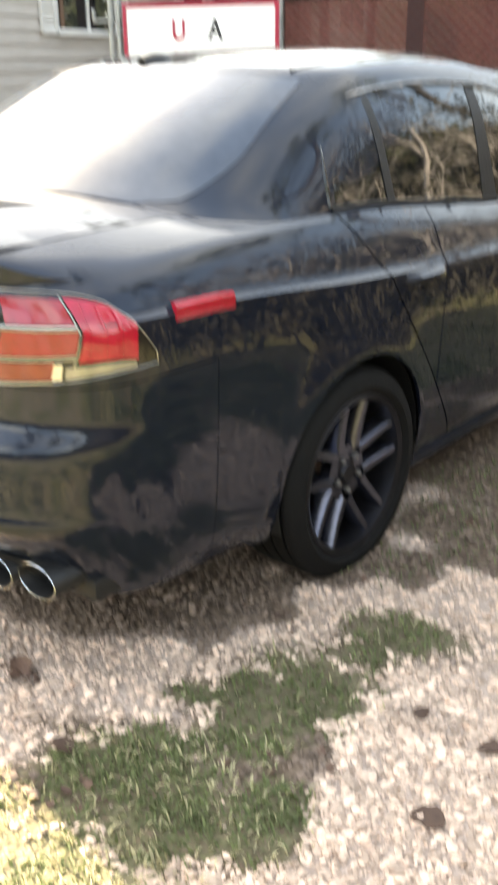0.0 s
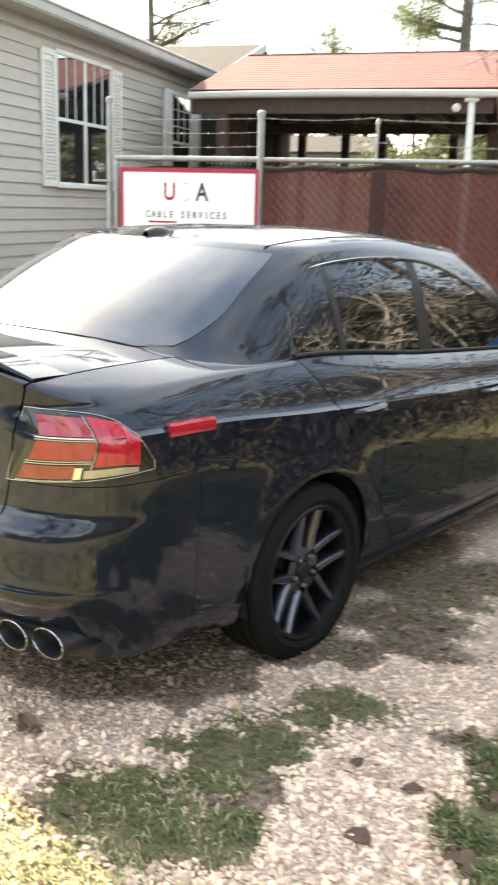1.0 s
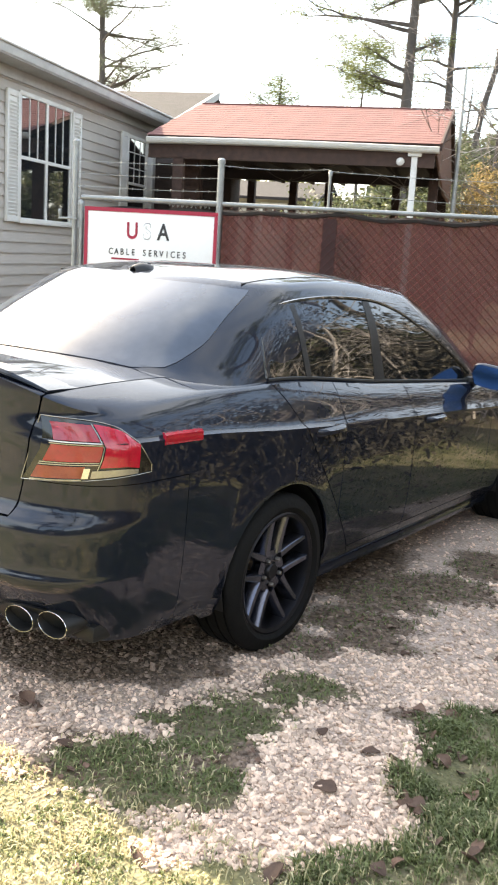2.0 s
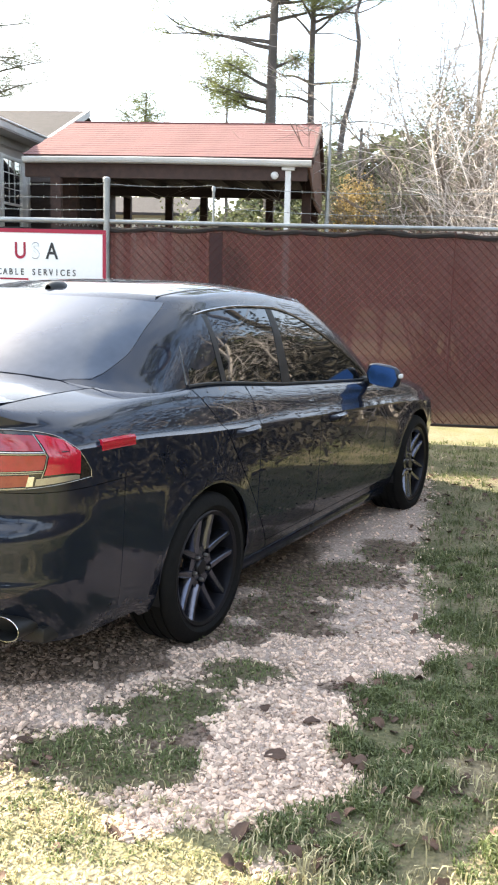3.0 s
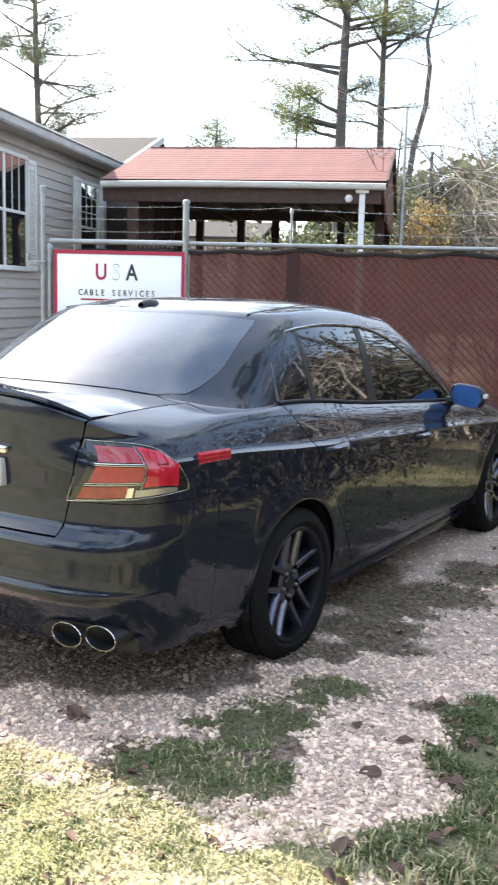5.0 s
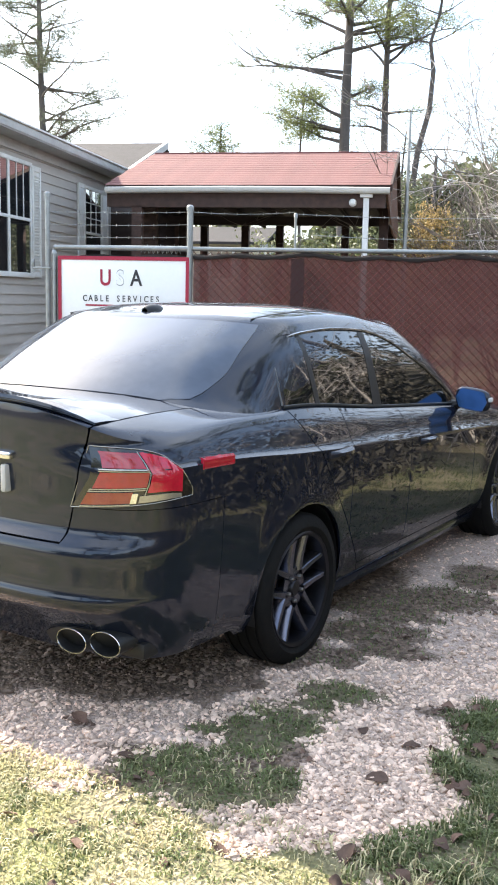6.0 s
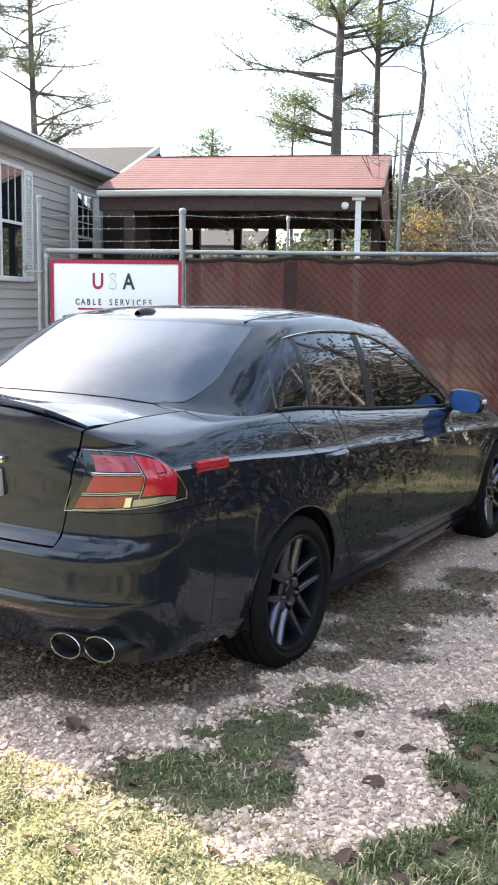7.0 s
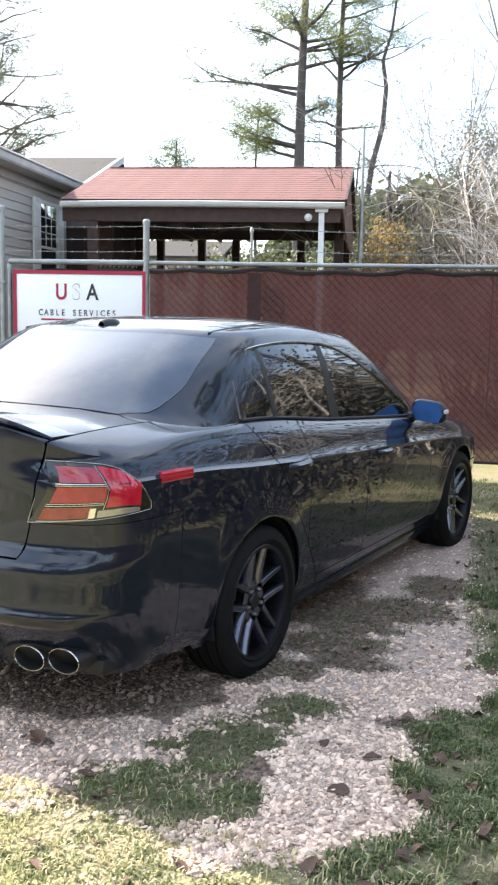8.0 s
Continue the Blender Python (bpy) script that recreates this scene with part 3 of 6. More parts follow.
# strip laid on the screen where the post behind it shows as a shadow
part("screen_overlap", slab(bmesh.new(), [[Vector((x, 0.024, z)) for z in (0.15, 1.0, 1.885)] for x in (0.02, 0.08, 0.145)], (0, 0.002, 0)), POSTSHADE, fence, "dark strip in place of the post's shadow through the screen")
bm = bmesh.new()
z0, z1, x0, x1, pitch = 0.17, 1.95, -0.93, 2.80, 0.080
k = -40
while k < 120:
    for sgn in (1, -1):
        # a wire that climbs at 45 degrees, clipped to the panel
        xa = x0 + k * pitch
        pts = []
        for t in (0.0, 1.0):
            pts.append((xa + (z1 - z0) * (t if sgn > 0 else 1 - t), z0 + (z1 - z0) * t))
        (ax, az), (bx, bz) = pts
        if ax > bx:
            (ax, az), (bx, bz) = (bx, bz), (ax, az)
        if bx <= x0 or ax >= x1:
            continue
        sl = (bz - az) / (bx - ax)
        if ax < x0:
            az, ax = az + sl * (x0 - ax), x0
        if bx > x1:
            bz, bx = bz - sl * (bx - x1), x1
        tube(bm, [(ax, 0.012 + 0.004 * sgn, az), (bx, 0.012 + 0.004 * sgn, bz)], 0.0032, 3, caps=False)
    k += 1
tagged(part("chain_link", bm, WIRE, fence, "diagonal chain-link wires"), kind="stuff")
bm = bmesh.new()
tube(bm, [(2.29, 0.0, 0.62), (2.29, 0.0, 1.95)], 0.004, 6)
tube(bm, [(2.29, 0.0, 0.62), (2.62, 0.0, 0.20)], 0.004, 6)
part("stay_wire", bm, WIRE, fence)


def fence_post(x, r, z1, label, material=GALV, y=FY, cap=True):
    bm = bmesh.new()
    tube(bm, [(0, 0, -0.05), (0, 0, z1 - 0.02)], r, 12)
    if cap:
        lathe(bm, [(r + 0.006, z1 - 0.05), (r + 0.006, z1 - 0.015), (r * 0.7, z1), (0.001, z1 + 0.004)], 12, "z")
    ob = new("fence_post", finish(bm, "fence_post", material))
    ob.matrix_world = pose(x, y, 0)
    return tagged(ob, label, "fence post", "fence posts")


fence_post(-0.96, 0.030, 2.377, "galvanised steel gate post with a domed cap")
fence_post(-2.40, 0.026, 2.50, "dull grey steel gate hinge post")
fence_post(-2.33, 0.022, 1.95, "galvanised steel upright beside the sign")
fence_post(0.045, 0.012, 2.315, "thin galvanised fence post carrying barbed wire", GALV, FY + 0.075)
fence_post(0.085, 0.062, 1.86, "dark square-shouldered post behind the screen", BROWNWOOD, FY + 0.14, False)

sign_gate = thing("small_gate", pose(0, FY, 0), "short galvanised gate rail with latch above the sign", "gate")
bm = bmesh.new()
tube(bm, [(-2.33, 0, 1.968), (-0.96, 0, 1.968)], 0.026, 10)
part("gate_rail", bm, GALV, sign_gate)
bm = bmesh.new()
for i in range(9):
    x = -1.45 + 0.045 * i
    tube(bm, [(x, 0.01, 1.93), (x + 0.02, 0.0, 1.99 + 0.02 * math.sin(i * 2.1)), (x + 0.035, 0.012, 1.92)], 0.0035, 4)
part("wire_ties", bm, GALV, sign_gate, "twisted tie wire")
latch = part("latch", one_box((-2.56, -0.03, 1.755), (-2.36, 0.0, 1.775), 0.004), GALV, sign_gate)
part("latch_hook", one_box((-2.56, -0.03, 1.775), (-2.535, 0.0, 1.85), 0.004), GALV, latch)
part("gate_mesh", slab(bmesh.new(), screen_rows(-2.31, -0.98, 0.14, 1.9, n=20), (0, 0.004, 0)), SCREENDARK, sign_gate, "dark mesh behind the sign")


def barbed(name, z, x0, x1, sag, rng):
    bm = bmesh.new()
    n = 30
    pts = [Vector((x0 + (x1 - x0) * i / n, FY + 0.01 * math.sin(i), z - sag * 4 * (i / n) * (1 - i / n))) for i in range(n + 1)]
    tube(bm, pts, 0.0032, 4)
    x = x0 + 0.08
    while x < x1:
        u = (x - x0) / (x1 - x0)
        c = Vector((x, FY, z - sag * 4 * u * (1 - u)))
        for a in (0.6, 2.2, 3.9):
            d = Vector((0.3 * math.cos(a * 3), math.cos(a), math.sin(a))).normalized() * 0.018
            tube(bm, [c - d * 0.3, c + d], 0.002, 3)
        x += 0.125
    ob = new("barbed_wire", finish(bm, "barbed_wire", GALV))
    return tagged(ob, "strand of galvanised barbed wire above the fence", "barbed wire", "barbed wire strands")


rng = random.Random(3)
for z in (2.312, 2.195, 2.078):
    barbed("barbed_wire", z, -2.40, -0.96, 0.012, rng)
barbed("barbed_wire", 2.315, -0.96, 0.045, 0.02, rng)
barbed("barbed_wire", 2.30, 0.045, 2.9, 0.035, rng)
barbed("barbed_wire", 2.12, 0.045, 2.9, 0.05, rng)

bm = bmesh.new()
tube(bm, [(2.84, FY, 1.970), (6.5, FY, 1.975)], 0.021, 8)
free_rail = new("fence_rail", finish(bm, "fence_rail", GALV))
tagged(free_rail, "galvanised rail running on past the screened gate", "fence rail")
fence_post(6.5, 0.03, 2.0, "galvanised steel post at the end of the rail")

# sign board
sign = thing("sign_board", pose(-1.611, FY - 0.05, 1.54), "white sign board with a red border and lettering", "sign")
W2, H2 = 0.66, 0.345
part("panel", one_box((-W2, -0.004, -H2), (W2, 0.012, H2), 0.003), SIGNWHITE, sign, "white panel")
for lo, hi in (((-W2, -0.012, H2 - 0.036), (W2, -0.0045, H2)), ((-W2, -0.012, -H2), (W2, -0.0045, -H2 + 0.036)), ((-W2, -0.012, -H2 + 0.037), (-W2 + 0.033, -0.0045, H2 - 0.037)), ((W2 - 0.033, -0.012, -H2 + 0.037), (W2, -0.0045, H2 - 0.037))):
    part("border", one_box(lo, hi), SIGNRED, sign, "red border")


def lettering(text, size, x, z, material, parent, squeeze=1.0, space=1.0, bold=0.0):
    cu = bpy.data.curves.new("lettering", "FONT")
    cu.body, cu.size, cu.align_x, cu.align_y = text, size, "CENTER", "CENTER"
    cu.extrude, cu.space_character, cu.offset = 0.0015, space, bold
    tmp = bpy.data.objects.new("tmp", cu)
    scene.collection.objects.link(tmp)
    me = bpy.data.meshes.new_from_object(tmp.evaluated_get(bpy.context.evaluated_depsgraph_get()))
    bpy.data.objects.remove(tmp)
    me.materials.clear()
    me.materials.append(material)
    ob = new("lettering", me)
    ob.parent = parent
    ob.matrix_local = pose(x, -0.0065, z, 90) @ Matrix.Diagonal((squeeze, 1, 1, 1))
    return ob


for ch, x, m in (("U", -0.176, SIGNRED), ("S", -0.027, INKGREY), ("A", 0.134, INKDARK)):
    lettering(ch, 0.215, x, 0.134, m, sign, 0.80, 1.0, 0.004)
lettering("S", 0.195, -0.027, 0.134, SIGNWHITE, sign, 0.86, 1.0, 0.002).location.y = -0.0085
for i, ch in enumerate("CABLE SERVICES"):
    if ch != " ":
        lettering(ch, 0.084, -0.018 + (i - 6.5) * 0.0565, -0.062, INKDARK, sign, 0.78, 1.0, 0.001)
part("lettering_bars", one_box((-0.38, -0.008, -0.135), (-0.10, -0.0045, -0.118)), SIGNRED, sign)

# ---- house with grey lap siding ----
HX = -4.227
house = thing("house", pose(HX, 0, 0), "grey lap-sided single-storey house with white trim", "house")
wall = part("wall", one_box((-5.0, 5.4, 0.0), (-0.03, 12.24, 3.56)), GREYTRIM, house)
wall["label"] = "grey sided wall"
BOARD = 0.1345
bm = bmesh.new()
vs = [bm.verts.new(p) for p in ((-0.03, 5.4, 0), (-0.002, 5.4, 0), (-0.022, 5.4, BOARD + 0.012), (-0.03, 5.4, BOARD + 0.012))]
ws = [bm.verts.new((v.co.x, 12.16, v.co.z)) for v in vs]
for i in range(4):
    bm.faces.new((vs[i], vs[(i + 1) % 4], ws[(i + 1) % 4], ws[i]))
bm.faces.new(list(reversed(vs)))
bm.faces.new(ws)
bmesh.ops.recalc_face_normals(bm, faces=bm.faces)
siding_me = finish(bm, "siding_board", SIDING, smooth=False)
z = 3.112 - 23 * BOARD
while z < 3.44:
    b = new("siding_board", siding_me)
    b.parent = wall
    b.matrix_local = pose(0, 0, z)
    z += BOARD
part("corner_board", one_box((-0.05, 12.15, 0.0), (0.022, 12.26, 3.5), 0.004), GREYTRIM, house)
part("frieze_board", one_box((-0.02, 5.3, 3.40), (0.030, 12.24, 3.56), 0.004), GREYTRIM, house, "grey frieze board")
part("soffit", one_box((0.0, 5.2, 3.53), (0.33, 12.3, 3.55)), GREYTRIM, house)
eave = part("fascia", one_box((0.305, 5.2, 3.545), (0.345, 12.32, 3.645), 0.004), GREYTRIM, house, "pale grey fascia board")
part("drip_edge", one_box((0.30, 5.2, 3.650), (0.375, 12.36, 3.674), 0.004), TRIM, house, "white roof edge")
bm = bmesh.new()
slab(bm, [[Vector((0.36, y, 3.678)), Vector((-2.4, y, 4.2)), Vector((-5.2, y, 3.678))] for y in (5.2, 8.8, 12.34)], (0, 0, -0.02))
part("roof", bm, GREYROOF, house, "grey shingle roof", smooth=False)
part("gutter_end", one_box((0.28, 12.325, 3.49), (0.37, 12.40, 3.58), 0.01), TRIM, house)


def sash_window(name, y0, y1, z0, z1, parent, cols, bars, casing, middle, rows_low=False):
    w = part(name, one_box((-0.03, y0, z0), (0.006, y1, z1)), TRIM, parent, "white-framed sash window with dark glass")
    mids = [y0 + (y1 - y0) * i / middle for i in range(middle + 1)]
    zm = z0 + (z1 - z0) * 0.5
    for i in range(middle):
        a, b = mids[i] + 0.03, mids[i + 1] - 0.03
        part("pane", one_box((-0.002, a, z0 + 0.04), (0.008, b, zm - 0.02)), PANE, w)
        part("pane", one_box((-0.002, a, zm + 0.025), (0.0105, b, z1 - 0.03)), PANE, w)
        for k in range(1, bars + 1):
            y = a + (b - a) * k / (bars + 1)
            part("muntin", one_box((0.0112, y - 0.008, zm + 0.02), (0.017, y + 0.008, z1 - 0.03)), TRIM, w)
        if rows_low:
            for k in (1, 2):
                zz = zm + (z1 - zm) * k / 3
                part("muntin", one_box((0.0112, a, zz - 0.007), (0.0165, b, zz + 0.007)), TRIM, w)
        part("meeting_rail", one_box((0.006, a - 0.01, zm - 0.02), (0.024, b + 0.01, zm + 0.02), 0.003), TRIM, w)
        part("side_rail", one_box((0.006, a - 0.03, z0), (0.022, a, z1), 0.003), TRIM, w)
        part("side_rail", one_box((0.006, b, z0), (0.022, b + 0.03, z1), 0.003), TRIM, w)
    part("head", one_box((0.006, y0 - 0.02, z1 - 0.035), (0.03, y1 + 0.02, z1 + 0.02), 0.004), TRIM, w)
    part("sill", one_box((0.006, y0 - 0.02, z0 - 0.03), (0.05, y1 + 0.02, z0 + 0.035), 0.006), TRIM, w)
    return w


def shutter(y0, y1, z0, z1, parent, slats=True):
    s = part("shutter", one_box((0.0, y0, z0), (0.014, y1, z1)), TRIM, parent, "white louvred shutter")
    for lo, hi in (((0.014, y0, z0), (0.034, y0 + 0.045, z1)), ((0.014, y1 - 0.045, z0), (0.034, y1, z1)), ((0.014, y0 + 0.046, z0), (0.033, y1 - 0.046, z0 + 0.07)), ((0.014, y0 + 0.046, z1 - 0.07), (0.033, y1 - 0.046, z1))):
        part("stile", one_box(lo, hi, 0.003), TRIM, s)
    if slats:
        n = int((z1 - z0 - 0.16) / 0.042)
        bm = bmesh.new()
        box(bm, (0.014, y0 + 0.047, -0.006), (0.030, y1 - 0.047, 0.012))
        bmesh.ops.rotate(bm, cent=(0.02, 0, 0), matrix=Matrix.Rotation(radians(28), 3, "Y"), verts=bm.verts)
        me = finish(bm, "slat", TRIM, smooth=False)
        for i in range(n):
            o = new("slat", me)
            o.parent = s
            o.matrix_local = pose(0, 0, z0 + 0.1 + i * 0.042)
    else:
        part("field", one_box((0.012, y0 + 0.046, z0 + 0.072), (0.026, y1 - 0.046, z1 - 0.072), 0.004), TRIM, s)
    return s


sash_window("window", 7.31, 8.80, 1.76, 3.29, house, 2, 2, True, 2)
shutter(6.96, 7.28, 1.74, 3.28, house)
shutter(8.82, 9.12, 1.74, 3.28, house)
sash_window("window", 10.97, 11.80, 1.78, 3.24, house, 1, 2, True, 1, True)
shutter(10.66, 10.95, 1.76, 3.27, house, False)
shutter(11.82, 12.10, 1.76, 3.27, house, False)

# rear wing roof with its white barge board
wing = thing("wing_roof", pose(0, 0, 0), "grey shingled wing roof with a pale barge board", "roof")


def wing_z(y):
    return 3.67 + (y - 12.62) * 0.338


bm = slab(bmesh.new(), [[Vector((x, y, wing_z(y) - 0.01)) for y in (12.42, 14.0, 15.46)] for x in (-9.0, -6.5, -4.12)], (0, 0, -0.05))
part("shingles", bm, GREYROOF, wing, "grey shingles", smooth=False)
bm = slab(bmesh.new(), [[Vector((x, y, wing_z(30.92 - y) - 0.01)) for y in (15.46, 17.0, 18.5)] for x in (-9.0, -4.12)], (0, 0, -0.05))
part("shingles", bm, GREYROOF, wing, smooth=False)
bm = slab(bmesh.new(), [[Vector((-4.11, y, wing_z(y) + 0.012 + dz)) for dz in (0, -0.13)] for y in (12.42, 14.0, 15.44)], (0.08, 0, 0))
part("barge_board", bm, GREYTRIM, wing, "pale grey barge board", smooth=False)
part("gable_wall", slab(bmesh.new(), [[Vector((-4.25, y, z)) for z in (0.0, wing_z(min(y, 30.92 - y)) - 0.12)] for y in (12.42, 15.46, 18.2)], (-0.1, 0, 0)), BROWNWOOD, wing, "dark wall under the gable", smooth=False)

# ---- open porch with a red shingle roof ----
porch = thing("porch", pose(0, 0, 0), "open porch with a red shingle roof and white gutter", "porch")
PX0, PX1, PY0, PY1, PZ0, PZ1 = -3.32, 0.74, 9.40, 12.0, 3.075, 3.888
deck = part("roof_deck", slab(bmesh.new(), [[Vector((x, y, z)) for y, z in ((PY0, PZ0), (PY1, PZ1), (14.7, 3.06))] for x in (PX0, PX1)], (0, 0, -0.06)), BROWNWOOD, porch, "dark roof deck", smooth=False)
slope = math.atan2(PZ1 - PZ0, PY1 - PY0)
run = math.hypot(PZ1 - PZ0, PY1 - PY0)
courses = 16
bm = bmesh.new()
L = PX1 - PX0 + 0.04
box(bm, (-L / 2, -0.005, 0.0), (L / 2, run / courses + 0.03, 0.0045))
course_me = finish(bm, "shingle_course", SHINGLE, smooth=False)
for i in range(courses):
    o = new("shingle_course", course_me)
    o.parent = deck
    o.matrix_local = Matrix.Translation(((PX0 + PX1) / 2 + 0.012 * math.sin(i * 1.7), PY0 - 0.01, PZ0 + 0.006)) @ Matrix.Rotation(slope, 4, "X") @ pose(0, i * run / courses, 0.0, -0.9)
part("ridge_cap", one_box((PX0, PY1 - 0.08, PZ1 - 0.012), (PX1 + 0.02, PY1 + 0.10, PZ1 + 0.014), 0.008), SHINGLE, porch)
gut = bmesh.new()
slab(gut, [[Vector((x, y, z + 0.012 * math.sin((x + 3.3) * 0.9))) for y, z in ((PY0 + 0.03, 3.06), (PY0 - 0.045, 3.05), (PY0 - 0.085, 3.04), (PY0 - 0.07, 3.0), (PY0 - 0.05, 2.975), (PY0 + 0.02, 2.965))] for x in [PX0 + (PX1 - PX0) * i / 12 for i in range(13)]], (0, 0.006, 0.0))
part("gutter", gut, TRIM, porch, "white gutter with a slight sag", smooth=False)
part("front_beam", one_box((PX0, PY0 + 0.04, 2.78), (PX1 - 0.06, PY0 + 0.14, 2.99)), BROWNWOOD, porch)
part("back_beam", one_box((PX0, 14.55, 2.93), (PX1 - 0.06, 14.7, 3.05)), BROWNWOOD, porch)
part("ceiling", one_box((PX0, PY0 + 0.14, 2.96), (PX1 - 0.1, 14.6, 2.985)), SHADEWOOD, porch)
part("cross_beam", one_box((PX0, 11.9, 2.72), (PX1 - 0.12, 12.05, 2.86)), SHADEWOOD, porch)
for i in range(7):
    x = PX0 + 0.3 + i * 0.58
    part("ceiling_joist", one_box((x, PY0 + 0.15, 2.86), (x + 0.05, 14.5, 2.955)), SHADEWOOD, porch)
post = part("front_post", one_box((0.380, PY0 + 0.03, 0.0), (0.458, PY0 + 0.108, 2.97), 0.004), TRIM, porch, "white porch post")
part("post_cap", box(bmesh.new(), (0.33, PY0 + 0.0, 2.915), (0.51, PY0 + 0.14, 2.965), 0.01), TRIM, post)
part("front_post", one_box((-2.95, PY0 + 0.04, 0.0), (-2.80, PY0 + 0.14, 2.8)), BROWNWOOD, porch)
for x in (-3.05, -2.23, -1.55, -0.28, 0.45, 0.58):
    part("back_post", one_box((x - 0.07, 14.5, 0.0), (x + 0.07, 14.64, 2.95)), BROWNWOOD, porch)
part("back_rail", one_box((PX0, 14.52, 0.9), (0.6, 14.6, 1.0)), BROWNWOOD, porch)
part("end_post", one_box((0.52, 11.2, 0.0), (0.66, 11.34, 3.0)), BROWNWOOD, porch)
part("end_gable", slab(bmesh.new(), [[Vector((PX1 - 0.06, y, z)) for z in (zb, zt)] for y, zb, zt in ((PY0 + 0.1, 2.95, 3.03), (PY1, 2.62, 3.80), (14.6, 2.62, 3.03))], (0.03, 0, 0)), WOODPANEL, porch, "weathered plywood gable end", smooth=False)
part("rake_board", slab(bmesh.new(), [[Vector((PX1, y, z + 0.02 + d)) for d in (0, -0.10)] for y, z in ((PY0, PZ0), (PY1, PZ1), (14.7, 3.06))], (0.03, 0, 0)), BROWNWOOD, porch, smooth=False)
bm = bmesh.new()
lathe(bm, [(0.0, -0.012), (0.04, -0.01), (0.054, 0.0), (0.048, 0.03), (0.024, 0.045), (0.0, 0.05)], 20, "z")
bmesh.ops.remove_doubles(bm, verts=bm.verts, dist=0.0005)
lampd = part("porch_light", bm, TRIM, porch, "round white porch lamp")
lampd.matrix_local = pose(0.235, PY0 + 0.03, 2.845, 90)
part("inner_wall", one_box((PX0 - 0.1, 12.4, 0.0), (PX0, 14.7, 3.0)), BROWNWOOD, porch)
part("inner_wall", one_box((-4.9, 12.3, 0.0), (-2.86, 12.38, 2.955)), SHADEWOOD, porch, "dark boarded wall at the house end")
for x in (-3.75, -3.42, -3.05):
    part("wall_batten", one_box((x, 12.26, 0.0), (x + 0.07, 12.298, 2.95)), BROWNWOOD, porch)
part("inner_post", one_box((-3.1, 10.4, 0.0), (-2.85, 10.5, 2.96)), BROWNWOOD, porch)

# pole beside the porch
bm = bmesh.new()
tube(bm, [(0, 0, -0.1), (0, 0, 2.5), (0, 0, 4.15)], [0.034, 0.032, 0.018], 10)
pole = new("metal_pole", finish(bm, "metal_pole", GALV))
pole.matrix_world = pose(0.958, 10.0, 0)
tagged(pole, "tall plain galvanised metal pole beside the porch", "pole")

# far neighbouring house seen through the porch
far_house = thing("neighbour_house", pose(-5.4, 24.5, 0), "pale beige neighbouring house seen through the porch", "house")
part("wall", one_box((-3.0, 0, 0), (1.75, 4, 3.2)), GREYTRIM, far_house)
bm = bmesh.new()
for i in range(16):
    box(bm, (-3.0, -0.03, 0.2 * i), (1.75, -0.002, 0.2 * i + 0.185))
part("siding", bm, mat("beige_siding", (0.50, 0.47, 0.42), 0.7, bump=0.1), far_house, smooth=False)
fw = part("window", one_box((0.2, -0.08, 2.0), (1.0, -0.03, 3.0)), TRIM, far_house)
part("pane", one_box((0.28, -0.095, 2.08), (0.58, -0.081, 2.92)), PANE, fw)
part("pane", one_box((0.62, -0.095, 2.08), (0.92, -0.081, 2.92)), PANE, fw)
part("roof", slab(bmesh.new(), [[Vector((x, y, z)) for y, z in ((-0.4, 3.15), (2, 3.75), (4.4, 3.15))] for x in (-3.3, 2.0)], (0, 0, -0.08)), GREYROOF, far_house, smooth=False)


# ---- trees ----
def clump(verts, faces, c, size, n, rng, length=0.28, width=0.011, flat=0.7):
    for _ in range(n):
        d = Vector((rng.gauss(0, 1), rng.gauss(0, 1), rng.gauss(0, flat))).normalized()
        o = Vector(c) + Vector((rng.gauss(0, 1), rng.gauss(0, 1), rng.gauss(0, flat))) * size * 0.5
        s = d.cross(Vector((rng.random() - 0.5, rng.random() - 0.5, rng.random() - 0.5))).normalized() * width
        e = o + d * length * rng.uniform(0.6, 1.2)
        k = len(verts)
        verts += [tuple(o - s), tuple(o + s), tuple(e + s * 0.6), tuple(e - s * 0.6)]
        faces.append((k, k + 1, k + 2, k + 3))


def limb_path(start, az, rise, length, rng, n=5, droop=0.0, bend=0.25):
    p, pts = Vector(start), [Vector(start)]
    d = Vector((math.cos(az), math.sin(az), rise)).normalized()
    for i in range(n):
        d = (d + Vector((rng.gauss(0, bend), rng.gauss(0, bend), rng.gauss(0, bend) - droop)) * 0.5).normalized()
        p = p + d * length / n
        pts.append(p.copy())
    return pts


